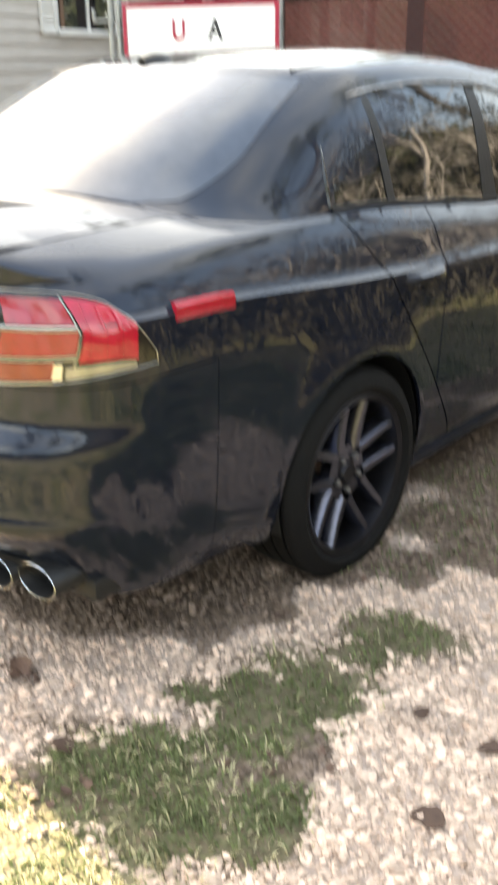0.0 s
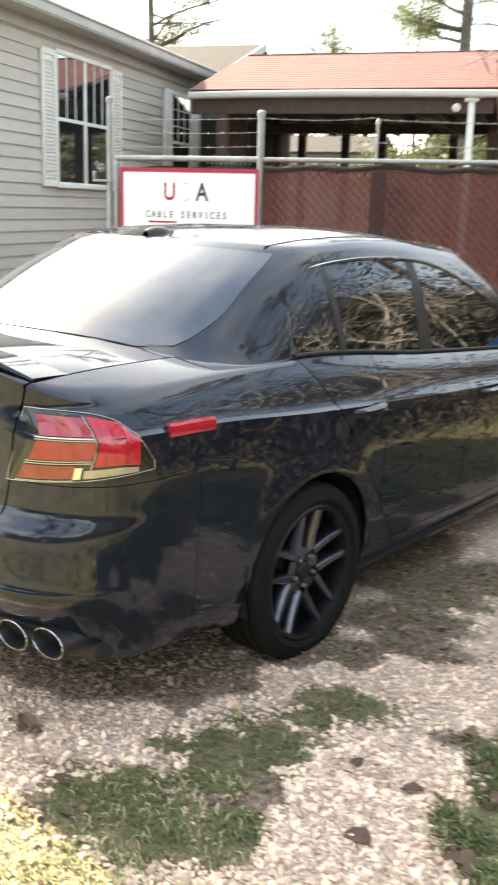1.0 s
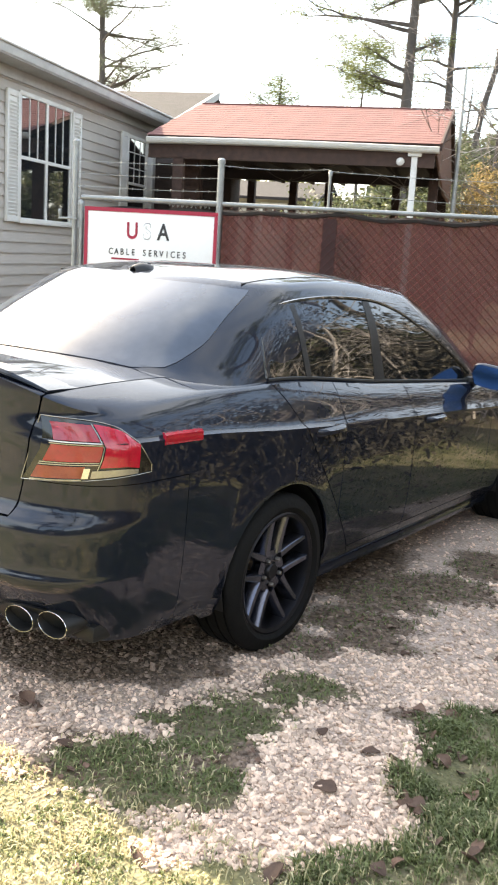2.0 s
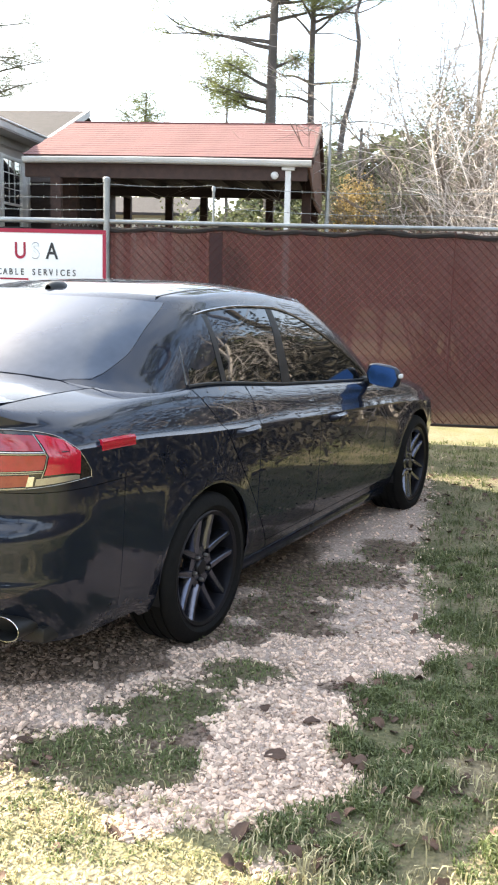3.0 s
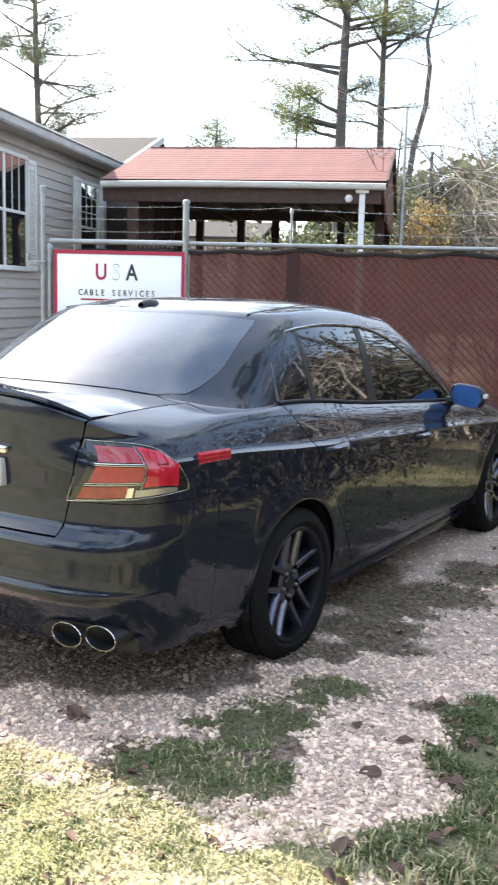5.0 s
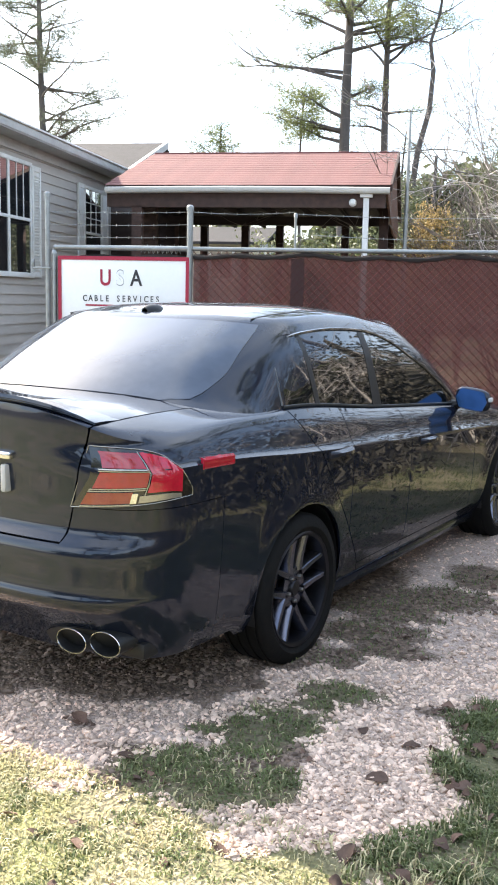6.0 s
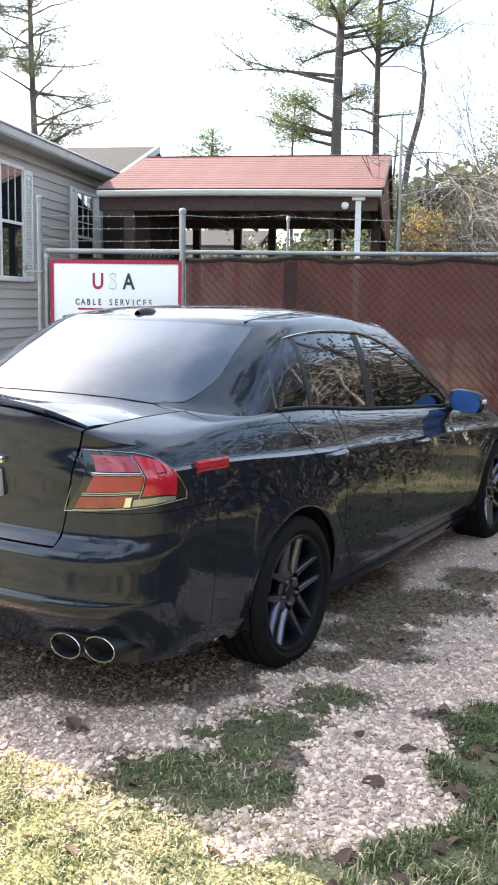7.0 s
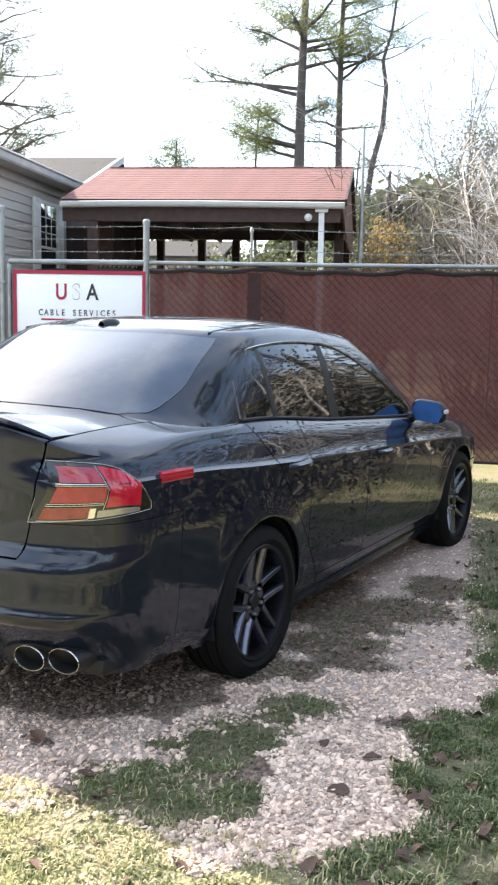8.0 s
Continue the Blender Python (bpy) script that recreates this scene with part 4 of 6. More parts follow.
def pine(height_m, r0, rng, first, limbs, reach, lean=(0.0, 0.0), needles=70, spots=(), needle_mat=NEEDLE, length=0.26, width=0.010):
    """Trunk with limbs mesh, and a crown of needle clumps."""
    bm = bmesh.new()
    n = 10
    trunk = []
    for i in range(n + 1):
        u = i / n
        trunk.append(Vector((lean[0] * u + 0.10 * math.sin(u * 5 + r0 * 9), lean[1] * u + 0.08 * math.sin(u * 4), height_m * u)))
    tube(bm, trunk, [r0 * (1 - 0.75 * i / n) * (1.12 if i == 0 else 1) for i in range(n + 1)], 10)
    verts, faces = [], []

    def on(z):
        u = max(0, min(0.999, z / height_m)) * n
        i = int(u)
        return trunk[i].lerp(trunk[i + 1], u - i)

    todo = [(rng.uniform(first, height_m * 0.98), rng.uniform(0, 6.283), rng.uniform(0.0, 0.6), reach * rng.uniform(0.35, 1.0), 0) for _ in range(limbs)] + [(*s, 1) for s in spots]
    for z, az, rise, length_m, given in todo:
        s = 1 - 0.55 * (z - first) / max(0.1, height_m - first) if not given else 1
        pts = limb_path(on(z), az, rise, length_m * s, rng, 6, droop=0.02, bend=0.22)
        rb = max(0.02, r0 * 0.30 * s)
        tube(bm, pts, [rb * (1 - 0.13 * i) for i in range(7)], 5)
        for j in range(3, 7):
            for _ in range(2 if j < 6 else 3):
                a2 = az + rng.gauss(0, 0.9)
                sub = limb_path(pts[j], a2, rng.uniform(-0.35, 1.0), length_m * s * rng.uniform(0.14, 0.34), rng, 3)
                tube(bm, sub, [rb * 0.3, rb * 0.22, rb * 0.16, rb * 0.1], 3)
                if rng.random() < 0.62:
                    clump(verts, faces, sub[-1], 0.46, int(needles * 1.6), rng, length * 0.8, width)
                    clump(verts, faces, sub[-1] + Vector((rng.gauss(0, 0.3), rng.gauss(0, 0.3), rng.gauss(0.1, 0.25))), 0.30, needles // 2, rng, length * 0.7, width)
    for _ in range(4):
        clump(verts, faces, trunk[-1] + Vector((rng.gauss(0, 0.3), rng.gauss(0, 0.3), rng.gauss(0, 0.3))), 0.5, needles, rng, length, width)
    return finish(bm, "trunk", BARK), verts, faces


def tree(x, y, label, made, crown_mat, rz=0.0, group="pine trees", name="pine_tree"):
    trunk_me, verts, faces = made
    t = thing(name, pose(x, y, 0, 0, 0, rz), label, "tree", group)
    child("trunk", trunk_me, t, pose(0, 0, 0))
    me = bpy.data.meshes.new("crown")
    me.from_pydata(verts, [], faces)
    me.materials.append(crown_mat)
    child("crown", me, t, pose(0, 0, 0))
    return t


def child(name, mesh, parent, m, label=""):
    ob = new(name, mesh)
    ob.parent = parent
    ob.matrix_local = m
    if label:
        ob["label"] = label
    return ob


rng = random.Random(31)
tall_a = tree(-1.67, 30.0, "tall loblolly pine with a bare dark trunk", pine(17, 0.26, rng, 9.8, 26, 3.4, (0.1, 0), 62, [(9.2, 3.1, 0.15, 3.4), (7.3, 3.2, 0.15, 2.0), (9.0, 3.0, 0.25, 3.6), (7.2, 2.9, 0.2, 2.4), (8.4, 0.3, 0.2, 1.0), (7.7, 3.3, 0.5, 1.6), (6.9, 2.6, 0.1, 1.8)]), NEEDLEY)
rng = random.Random(32)
tall_b = tree(-0.33, 31.0, "tall slim pine with forked upper limbs", pine(16, 0.19, rng, 10.0, 20, 2.6, (0.0, 0), 30, [(8.0, 0.1, 0.15, 1.3), (8.1, 3.0, 0.45, 1.7), (9.6, 2.6, 0.8, 1.8), (9.7, 0.4, 0.7, 2.6), (7.4, 2.9, 0.4, 1.3)]), NEEDLEY)
rng = random.Random(33)
tall_c = tree(-15.8, 38.0, "tall pine with tufted side limbs behind the house", pine(21, 0.22, rng, 7.6, 64, 4.6, (-0.4, 0), 44), NEEDLE)
rng = random.Random(34)
tree(-6.9, 34.0, "low round-topped pine behind the porch roof", pine(8.2, 0.12, rng, 5.6, 13, 1.9, (0, 0), 24, length=0.22), NEEDLEY)
rng = random.Random(35)
tree(-3.7, 33.0, "young pine half hidden by the taller pines", pine(9.2, 0.10, rng, 5.6, 14, 2.5, (0.2, 0), 22), NEEDLEY)
rng = random.Random(36)
tree(0.0, 38.0, "short pine standing behind the porch", pine(8.6, 0.12, rng, 5.0, 10, 1.6, (0.2, 0), 26), NEEDLE)


def branching(bm, start, d, length, radius, depth, rng, spread=0.55, droop=0.0, sides=4):
    n = 4
    p = Vector(start)
    pts = [p.copy()]
    d = Vector(d).normalized()
    for i in range(n):
        d = (d + Vector((rng.gauss(0, 0.16), rng.gauss(0, 0.16), rng.gauss(0, 0.12) - droop))).normalized()
        p = p + d * length / n
        pts.append(p.copy())
    tube(bm, pts, [radius * (1 - 0.16 * i) for i in range(n + 1)], sides if depth > 1 else 3, caps=False)
    if depth <= 0:
        return
    for i in range(1, n + 1):
        for _ in range(1 if depth > 1 else 2):
            if rng.random() < 0.9:
                dd = (d + Vector((rng.gauss(0, spread), rng.gauss(0, spread), rng.gauss(0, spread)))).normalized()
                branching(bm, pts[i], dd, length * rng.uniform(0.4, 0.7), max(0.005, radius * 0.55 * (1 - 0.08 * i)), depth - 1, rng, spread, droop, sides)


# slender crooked bare tree behind the pole
rng = random.Random(41)
bm = bmesh.new()
crook = [(0.0, 0, 0), (0.05, 0, 3.0), (0.12, 0, 5.0), (0.30, 0, 6.6), (0.62, 0, 7.9), (0.70, 0, 9.2), (0.56, 0, 10.1), (0.82, 0, 11.0), (1.0, 0, 12.5)]
tube(bm, crook, [0.13, 0.12, 0.11, 0.10, 0.09, 0.08, 0.06, 0.05, 0.03], 8)
for z, dx, l in ((6.4, 1, 2.2), (7.0, -1, 1.2), (9.3, -1, 1.5), (9.9, 1, 1.6), (10.4, -1, 1.3), (11.0, 1, 1.4), (11.6, -1, 1.2)):
    k = min(range(len(crook)), key=lambda i: abs(crook[i][2] - z))
    branching(bm, crook[k], (dx, rng.gauss(0, 0.3), 0.3 if z > 8 else -0.15), l, 0.03, 2, rng, 0.5)
bare = thing("bare_tree", pose(0.5, 30.0, 0), "slender crooked leafless tree", "tree")
part("trunk", bm, BARK, bare)
rng = random.Random(42)
bm = bmesh.new()
tube(bm, [(0, 0, 0), (0.02, 0, 4.0), (0.05, 0, 6.0)], [0.07, 0.06, 0.05], 6)
snag = thing("dead_snag", pose(1.37, 27.0, 0), "broken dead tree stem without branches", "tree")
part("trunk", bm, BARK, snag)


def thicket(name, x, y, spread_x, spread_y, stems, h, label, rng, material, lean=(0, 0), depth=3):
    t = thing(name, pose(x, y, 0), label, "shrub", "leafless thicket")
    for _ in range(stems):
        bm = bmesh.new()
        s = (rng.uniform(-spread_x, spread_x), rng.uniform(-spread_y, spread_y), 0)
        branching(bm, s, (lean[0] + rng.gauss(0, 0.3), lean[1] + rng.gauss(0, 0.25), 1.0), h * rng.uniform(0.5, 1.0), rng.uniform(0.022, 0.045), depth, rng, 0.55)
        part("stem", bm, material, t, smooth=False)
    return t


rng = random.Random(51)
thicket("bare_thicket", 3.85, 13.0, 1.4, 0.9, 64, 4.5, "tangled leafless grey thicket behind the fence", rng, TWIG)
thicket("bare_thicket", 4.0, 10.6, 0.9, 0.6, 30, 3.2, "pale arching bare branches behind the fence", rng, TWIGPALE, (0.05, 0.1))
thicket("bare_thicket", 6.2, 12.0, 1.6, 1.0, 22, 3.8, "tangled leafless grey thicket behind the fence", rng, TWIG)
rng = random.Random(52)
bm = bmesh.new()
branching(bm, (0, 0, 0), (0.05, 0, 1), 9.0, 0.09, 4, rng, 0.5)
b2 = thing("bare_tree", pose(4.0, 19.0, 0), "tall leafless tree rising over the thicket", "tree")
part("trunk", bm, TWIG, b2)


def leafy(name, x, y, rx, ry, rz, zc, count, label, rng, material, leaf=0.036):
    t = thing(name, pose(x, y, 0), label, "shrub")
    bm = bmesh.new()
    tips = []
    for _ in range(9):
        a, e = rng.uniform(0, 6.28), rng.uniform(0.2, 1.0)
        tip = Vector((rx * 0.7 * math.cos(a) * e, ry * 0.7 * math.sin(a) * e, zc + rz * rng.uniform(-0.5, 0.7)))
        tube(bm, [(0, 0, 0), tip * 0.4 + Vector((0, 0, 0.2)), tip], [0.04, 0.025, 0.008], 5)
        tips.append(tip)
    part("stems", bm, TWIG, t)
    verts, faces = [], []
    for _ in range(count):
        d = Vector((rng.gauss(0, 1), rng.gauss(0, 1), rng.gauss(0, 1))).normalized() * rng.uniform(0.45, 1.08) ** 0.6
        c = Vector((d.x * rx, d.y * ry, zc + d.z * rz))
        if wob(c.x * 1.0, c.z * 1.0 + c.y, 2.0, x) < -0.16:
            continue
        clump(verts, faces, c, 0.2, 9, rng, leaf * 1.8, leaf * 0.4, 1.0)
    me = bpy.data.meshes.new("foliage")
    me.from_pydata(verts, [], faces)
    me.materials.append(material)
    child("foliage", me, t, pose(0, 0, 0))
    return t


rng = random.Random(61)
leafy("autumn_shrub", 1.35, 14.5, 0.55, 0.5, 0.85, 2.4, 800, "shrub with yellow-orange autumn leaves", rng, LEAFY)
leafy("evergreen_shrub", 1.95, 15.0, 0.6, 0.5, 0.85, 2.3, 900, "dark green evergreen shrub", rng, LEAFG)
leafy("cedar_tree", 3.05, 17.5, 0.95, 0.9, 2.7, 3.0, 1700, "shaggy grey-green cedar behind the thicket", rng, LEAFG)
leafy("cedar_tree", 4.1, 14.4, 1.0, 0.8, 2.1, 2.7, 2000, "dark cedar behind the pale branches", rng, LEAFG)
leafy("cedar_tree", 0.75, 19.0, 0.5, 0.5, 1.3, 3.0, 420, "dark cedar behind the porch end", rng, LEAFG)

# the yard behind the car lies a little askew to it
YARD = pose(0.02, -0.12, 0.012, 0, 0, 1.26)
for ob in [o for o in bpy.data.objects if o.parent is None and o.name not in before_yard]:
    ob.matrix_basis = YARD @ ob.matrix_basis

# woodland edge that closes the view beyond the yard and behind the drive
rng = random.Random(71)


def woods(name, label, segments, rng, count, zlo, zhi, material, leaf, wide=0.6, blade=0.0):
    verts, faces = [], []
    for _ in range(count):
        (xa, ya), (xb, yb) = segments[rng.randrange(len(segments))]
        u = rng.random()
        x, y = xa + (xb - xa) * u + rng.gauss(0, wide), ya + (yb - ya) * u + rng.gauss(0, wide)
        topz = zhi * (0.65 + 0.5 * wob(x, y, 0.25, 3.3) + 0.15 * rng.random())
        z = zlo + (topz - zlo) * rng.random() ** 1.2
        if wob(x, y + z, 0.7, 7.7) < -0.12:
            continue
        clump(verts, faces, (x, y, z), 0.5, 7, rng, leaf * 1.8, blade or leaf * 0.5, 1.0)
    return stuff_mesh(name, verts, faces, material, label, "woods")


woods("far_woods", "mixed green and brown woodland edge far off", [((-30, 46), (-8, 42)), ((-8, 42), (10, 40)), ((10, 40), (32, 30))], rng, 20000, 0.2, 6.6, LEAFG, 0.22)
woods("porch_shrubs", "green-brown shrubs growing behind the porch", [((-3.3, 22.5), (0.4, 21.5))], rng, 6500, 0.3, 3.9, LEAFG, 0.055, 0.4)
woods("roadside_brush", "brown winter brush beside the yard", [((5.2, 9.0), (4.7, 5.8)), ((4.7, 5.8), (4.15, 3.8)), ((4.15, 3.8), (3.65, 2.0)), ((3.65, 2.0), (3.5, -0.5)), ((3.5, -0.5), (5.0, -7))], rng, 30000, 0.0, 1.85, BRUSH, 0.04, 0.18, 0.014)
woods("tall_woods", "tall grey-brown winter woods beside the yard", [((8.5, 18), (7.4, 8)), ((7.4, 8), (7.2, -2)), ((7.2, -2), (9, -12))], rng, 9500, 0.5, 6.7, BRUSH, 0.07, 0.9)
woods("side_woods", "scrubby brown-green woodland edge beside the drive", [((9, 20), (9, 6)), ((9, 6), (10, -8)), ((10, -8), (2, -17)), ((2, -17), (-14, -16))], rng, 15000, 0.1, 4.6, LEAFG, 0.22, 0.8)
rng = random.Random(72)
for x, y in ((4.7, 6.6), (4.4, 4.4), (4.1, 2.2), (4.1, 0.2), (5.0, -4.0), (4.5, -12.5), (-3, -13)):
    thicket("bare_thicket", x, y, 0.25, 1.0, 7, 2.6, "leafless scrub at the woodland edge", rng, TWIGPALE, (0.35, 0.0), depth=3)
for x, y, h in ((3.7, 2.6, 3.0), (3.45, 1.9, 2.6), (3.5, 0.9, 3.2), (3.4, 0.1, 2.8), (3.8, -1.2, 3.2)):
    sapling = thing("bare_sapling", pose(x, y, 0), "pale crooked leafless sapling at the woodland edge", "tree", "bare saplings")
    bm = bmesh.new()
    branching(bm, (0, 0, -0.05), (rng.uniform(0.1, 0.4), rng.gauss(0, 0.3), 1.0), h, rng.uniform(0.03, 0.05), 3, rng, 0.42)
    part("trunk", bm, TWIGPALE, sapling)
for x, y, r in ((8.5, 9.0, 40), (9.0, 3.5, 160), (9.8, -3.0, 220), (7.0, -13.5, 80), (0.0, -15.0, 10), (-7.0, -15.0, 300)):
    copy_thing(tall_b if r % 3 else tall_c, pose(x, y, 0, 0, 0, r))


# ---- the car: x right, y forward, z up, from under the middle of the rear axle ----
CAR = pose(0, 0.008, -0.010, 0, 0, -20.7)
HUBZ, AXLES, ARCH = 0.325, (0.0, 2.74), 0.357
Y0, Y1 = -0.62, 3.0
belt = curve((-1.15, 1.01), (-0.9, 1.035), (-0.6, 1.058), (-0.3, 1.07), (0.0, 1.072), (0.92, 1.0), (1.95, 0.93), (2.4, 0.90), (3.0, 0.82), (3.4, 0.72), (3.75, 0.62))
crease = curve((-1.15, 0.955), (-0.65, 0.950), (0.0, 0.905), (0.9, 0.845), (2.0, 0.79), (3.0, 0.71), (3.4, 0.62))
crown = curve((-1.15, 0.15), (-0.9, 0.13), (-0.4, 0.075), (0.0, 0.05), (2.0, 0.06), (2.5, 0.09), (3.3, 0.10), (3.75, 0.05))
flank_low = curve((0, 0.835), (0.08, 0.865), (0.2, 0.886), (0.45, 0.903), (0.75, 0.913), (1, 0.917))
flank_up = curve((0, 0.917), (0.10, 0.899), (0.4, 0.880), (0.72, 0.856), (1, 0.822))
plan = curve((-1.05, 0.955), (-0.62, 0.978), (0.0, 1.0), (1.4, 0.992), (2.74, 0.99), (3.0, 0.97), (3.8, 0.94))
tail = curve((0.24, -0.97), (0.36, -1.06), (0.475, -1.142), (0.495, -1.146), (0.512, -1.137), (0.6, -1.136), (0.655, -1.141), (0.680, -1.130), (0.728, -1.088), (0.8, -1.085), (1.0, -1.10), (1.1, -1.105), (1.17, -1.10))
nose = curve((0.2, 3.55), (0.35, 3.68), (0.5, 3.70), (0.65, 3.62), (0.75, 3.5), (0.9, 3.4))


def low(y):
    z = 0.215 if -0.45 < y < 3.2 else 0.25
    for yc in AXLES:
        if abs(y - yc) < ARCH + 1e-6:
            z = max(z, HUBZ + math.sqrt(max(0, ARCH ** 2 - (y - yc) ** 2)))
    return z


def half_width(z, y):
    zc = crease(y)
    w = flank_low(min(1, max(0, (z - 0.215) / (zc - 0.215)))) if z <= zc else flank_up(min(1, (z - zc) / (belt(y) - zc)))
    if z > zc:
        fade = min(1, max(0, (y - 0.15) / 0.7))
        w += 0.013 * fade * math.exp(-((((z - zc) / (belt(y) - zc)) - 0.10) / 0.13) ** 2)
    flare = sum(0.014 * math.exp(-(((y - yc) ** 2 + (z - HUBZ) ** 2) ** 0.5 - ARCH) ** 2 / 0.006) for yc in AXLES)
    return w * plan(y) + (flare if z < 0.85 else flare * max(0, (0.98 - z) / 0.13))


def top(x, y):
    return belt(y) + crown(y) * (1 - min(1.0, x / (0.822 * plan(y))) ** 3.6)


def body_point(s, v, side_y=None, z=None):
    """s: -1 rear middle .. 0 side start; 0..1 along the side (side_y); over 1 the front end."""
    if side_y is not None:
        zl = low(side_y)
        zz = z if z is not None else zl + (belt(side_y) - zl) * v
        return Vector((half_width(zz, side_y), side_y, zz))
    p, edge, end = (4.2, Y0, tail) if s <= 0 else (2.4, Y1, nose)
    a = abs(s) * math.pi / 2
    d, xf = math.sin(a) ** (2 / p), max(0, math.cos(a)) ** (2 / p)
    tx = half_width(2, edge) * xf
    zt = top(tx, edge + (end(1.12 if s <= 0 else 0.7) - edge) * d)
    zz = z if z is not None else 0.25 + (zt - 0.25) * v
    y = edge + (end(zz) - edge) * d
    zb = belt(y)
    return Vector((half_width(min(zz, zb) if d > 0.2 else zz, edge if d < 0.2 else y) * xf, y, zz))


def body_shell():
    """Right half of the painted outer skin: flank, ends and upper surfaces."""
    ys = set(round(Y0 + i * (Y1 - Y0) / 72, 4) for i in range(1, 72))
    ys = {y for y in ys if all(abs(abs(y - c) - ARCH) > 0.03 for c in AXLES)}
    for c in AXLES:
        for k in range(0, 13):
            y = c + ARCH * math.cos(math.pi * k / 12)
            ys.add(round(y, 4))
        ys |= {round(c - ARCH - 0.004, 4), round(c + ARCH + 0.004, 4)}
    cols = []

    def column(zl, zt, zc, at):
        """Points up one column, with levels on the creases."""
        zs = [zl + (0.74 - zl) * (q - 0.25) / 0.49 for q in (0.25, 0.28, 0.32, 0.37, 0.42, 0.45, 0.475, 0.486, 0.495, 0.504, 0.515, 0.55, 0.6, 0.645, 0.675, 0.686, 0.696, 0.709, 0.722)]
        zs += [0.74 + (zc - 0.74) * q / 5 for q in range(5)] + [zc + (zt - zc) * h for h in (0.0, 0.05, 0.10, 0.2, 0.32, 0.45, 0.6, 0.72, 0.84, 0.93, 1.0)]
        return [at(z) for z in zs]

    for k in range(32, -1, -1):
        s = -k / 32
        e = body_point(s, 1)
        cols.append(column(0.25, e.z, min(crease(e.y), e.z - 0.05), lambda z: body_point(s, 0, z=z)))
    for y in sorted(q for q in ys if Y0 < q < Y1):
        cols.append(column(low(y), belt(y), crease(y), lambda z: body_point(0, 0, side_y=y, z=z)))
    for k in range(0, 17):
        s = k / 16 + 1e-6
        zt = body_point(s, 1).z
        cols.append([body_point(s, 0, z=0.25 + (zt - 0.25) * i / 34) for i in range(35)])
    for c in cols:
        e = c[-1]
        for t in (0.96, 0.9, 0.8, 0.65, 0.45, 0.22, 0.0):
            c.append(Vector((e.x * t, e.y, top(e.x * t, e.y) if e.x > 0.02 else e.z)))
    bm = bmesh.new()
    grid(bm, cols)
    bmesh.ops.remove_doubles(bm, verts=bm.verts, dist=0.0008)
    bmesh.ops.recalc_face_normals(bm, faces=bm.faces)
    return bm


def split(bm, co, no, gap=0.0025):
    """Cuts a skin in two along a plane, with a seam between: (behind, in front)."""
    no = Vector(no).normalized()
    other = bm.copy()
    for b, keep in ((bm, -1), (other, 1)):
        at = Vector(co) + no * gap * keep
        bmesh.ops.bisect_plane(b, geom=b.verts[:] + b.edges[:] + b.faces[:], plane_co=at, plane_no=no, clear_outer=keep < 0, clear_inner=keep > 0)
    return bm, other


def join(*bms):
    out = bmesh.new()
    for b in bms:
        me = bpy.data.meshes.new("tmp")
        b.to_mesh(me)
        b.free()
        out.from_mesh(me)
        bpy.data.meshes.remove(me)
    bmesh.ops.remove_doubles(out, verts=out.verts, dist=0.0051)
    return out


def fold(bm, depth=0.012):
    """Turns the free edges of a panel inwards, so that it has thickness."""
    bm.normal_update()
    edges = [e for e in bm.edges if len(e.link_faces) == 1]
    nor = {v: v.normal.copy() for e in edges for v in e.verts}
    at = {tuple(round(c, 6) for c in v.co): n for v, n in nor.items()}
    r = bmesh.ops.extrude_edge_only(bm, edges=edges)
    for v in (g for g in r["geom"] if isinstance(g, bmesh.types.BMVert)):
        n = at.get(tuple(round(c, 6) for c in v.co))
        if n is not None:
            v.co -= n * depth
    return bm


def mirrored(bm):
    b = bm.copy()
    bmesh.ops.scale(b, vec=(-1, 1, 1), verts=b.verts)
    bmesh.ops.reverse_faces(b, faces=b.faces)
    return b


car = thing("car", CAR, "glossy black four-door sedan with dark tinted windows parked on gravel", "car")
shell = body_shell()
rear, rest = split(shell, (0, -0.36, 0), (0, 1, 0), 0.0)
bump_mid, upper = split(rear, (0, 0, 0.686), (0, 0, 1), 0.0)
lid, rear_out = split(upper, (0.625, 0, 1.03), (1, 0, -0.22), 0.003)
junk, lid = split(lid, (0, 0, 0.689), (0, 0, 1), 0.003)
junk.free()
low_out, quarter_a = split(rear_out, (0, 0, 0.815), (0, 0, 1), 0.0012)
bump_side, quarter_b = split(low_out, (0, -0.60, 0), (0, 1, 0), 0.0012)
bump_mid, quarter_e = split(bump_mid, (0, -0.60, 0), (0, 1, 0), 0.0012)
quarter_c, rest = split(rest, (0, -0.02, 1.07), (0, 0.785, 0.62), 0.003)
quarter_d, rest = split(rest, (0, 0.445, 0), (0, 1, 0), 0.003)
rear_door, rest = split(rest, (0, 1.16, 0), (0, 1, 0.03), 0.003)
front_door, rest = split(rest, (0, 2.17, 0), (0, 1, 0.05), 0.003)
fender, hood = split(rest, (0.66, 2.3, 0), (-1, 0.08, 0))
fender_b, hood = split(hood, (0, 3.0, 0.72), (0, 0.25, 1))
fender = join(fender, fender_b)
fender, bump_front = split(fender, (0, 3.12, 0), (0, 1, 0))
skirt_a, rear_door = split(rear_door, (0, 0, 0.285), (0, 0, 1))
skirt_b, front_door = split(front_door, (0, 0, 0.285), (0, 0, 1))
junk, rear_door = split(rear_door, (0.62, 0, 0), (1, 0, 0))
junk.free()
junk, front_door = split(front_door, (0.62, 0, 0), (1, 0, 0))
junk.free()
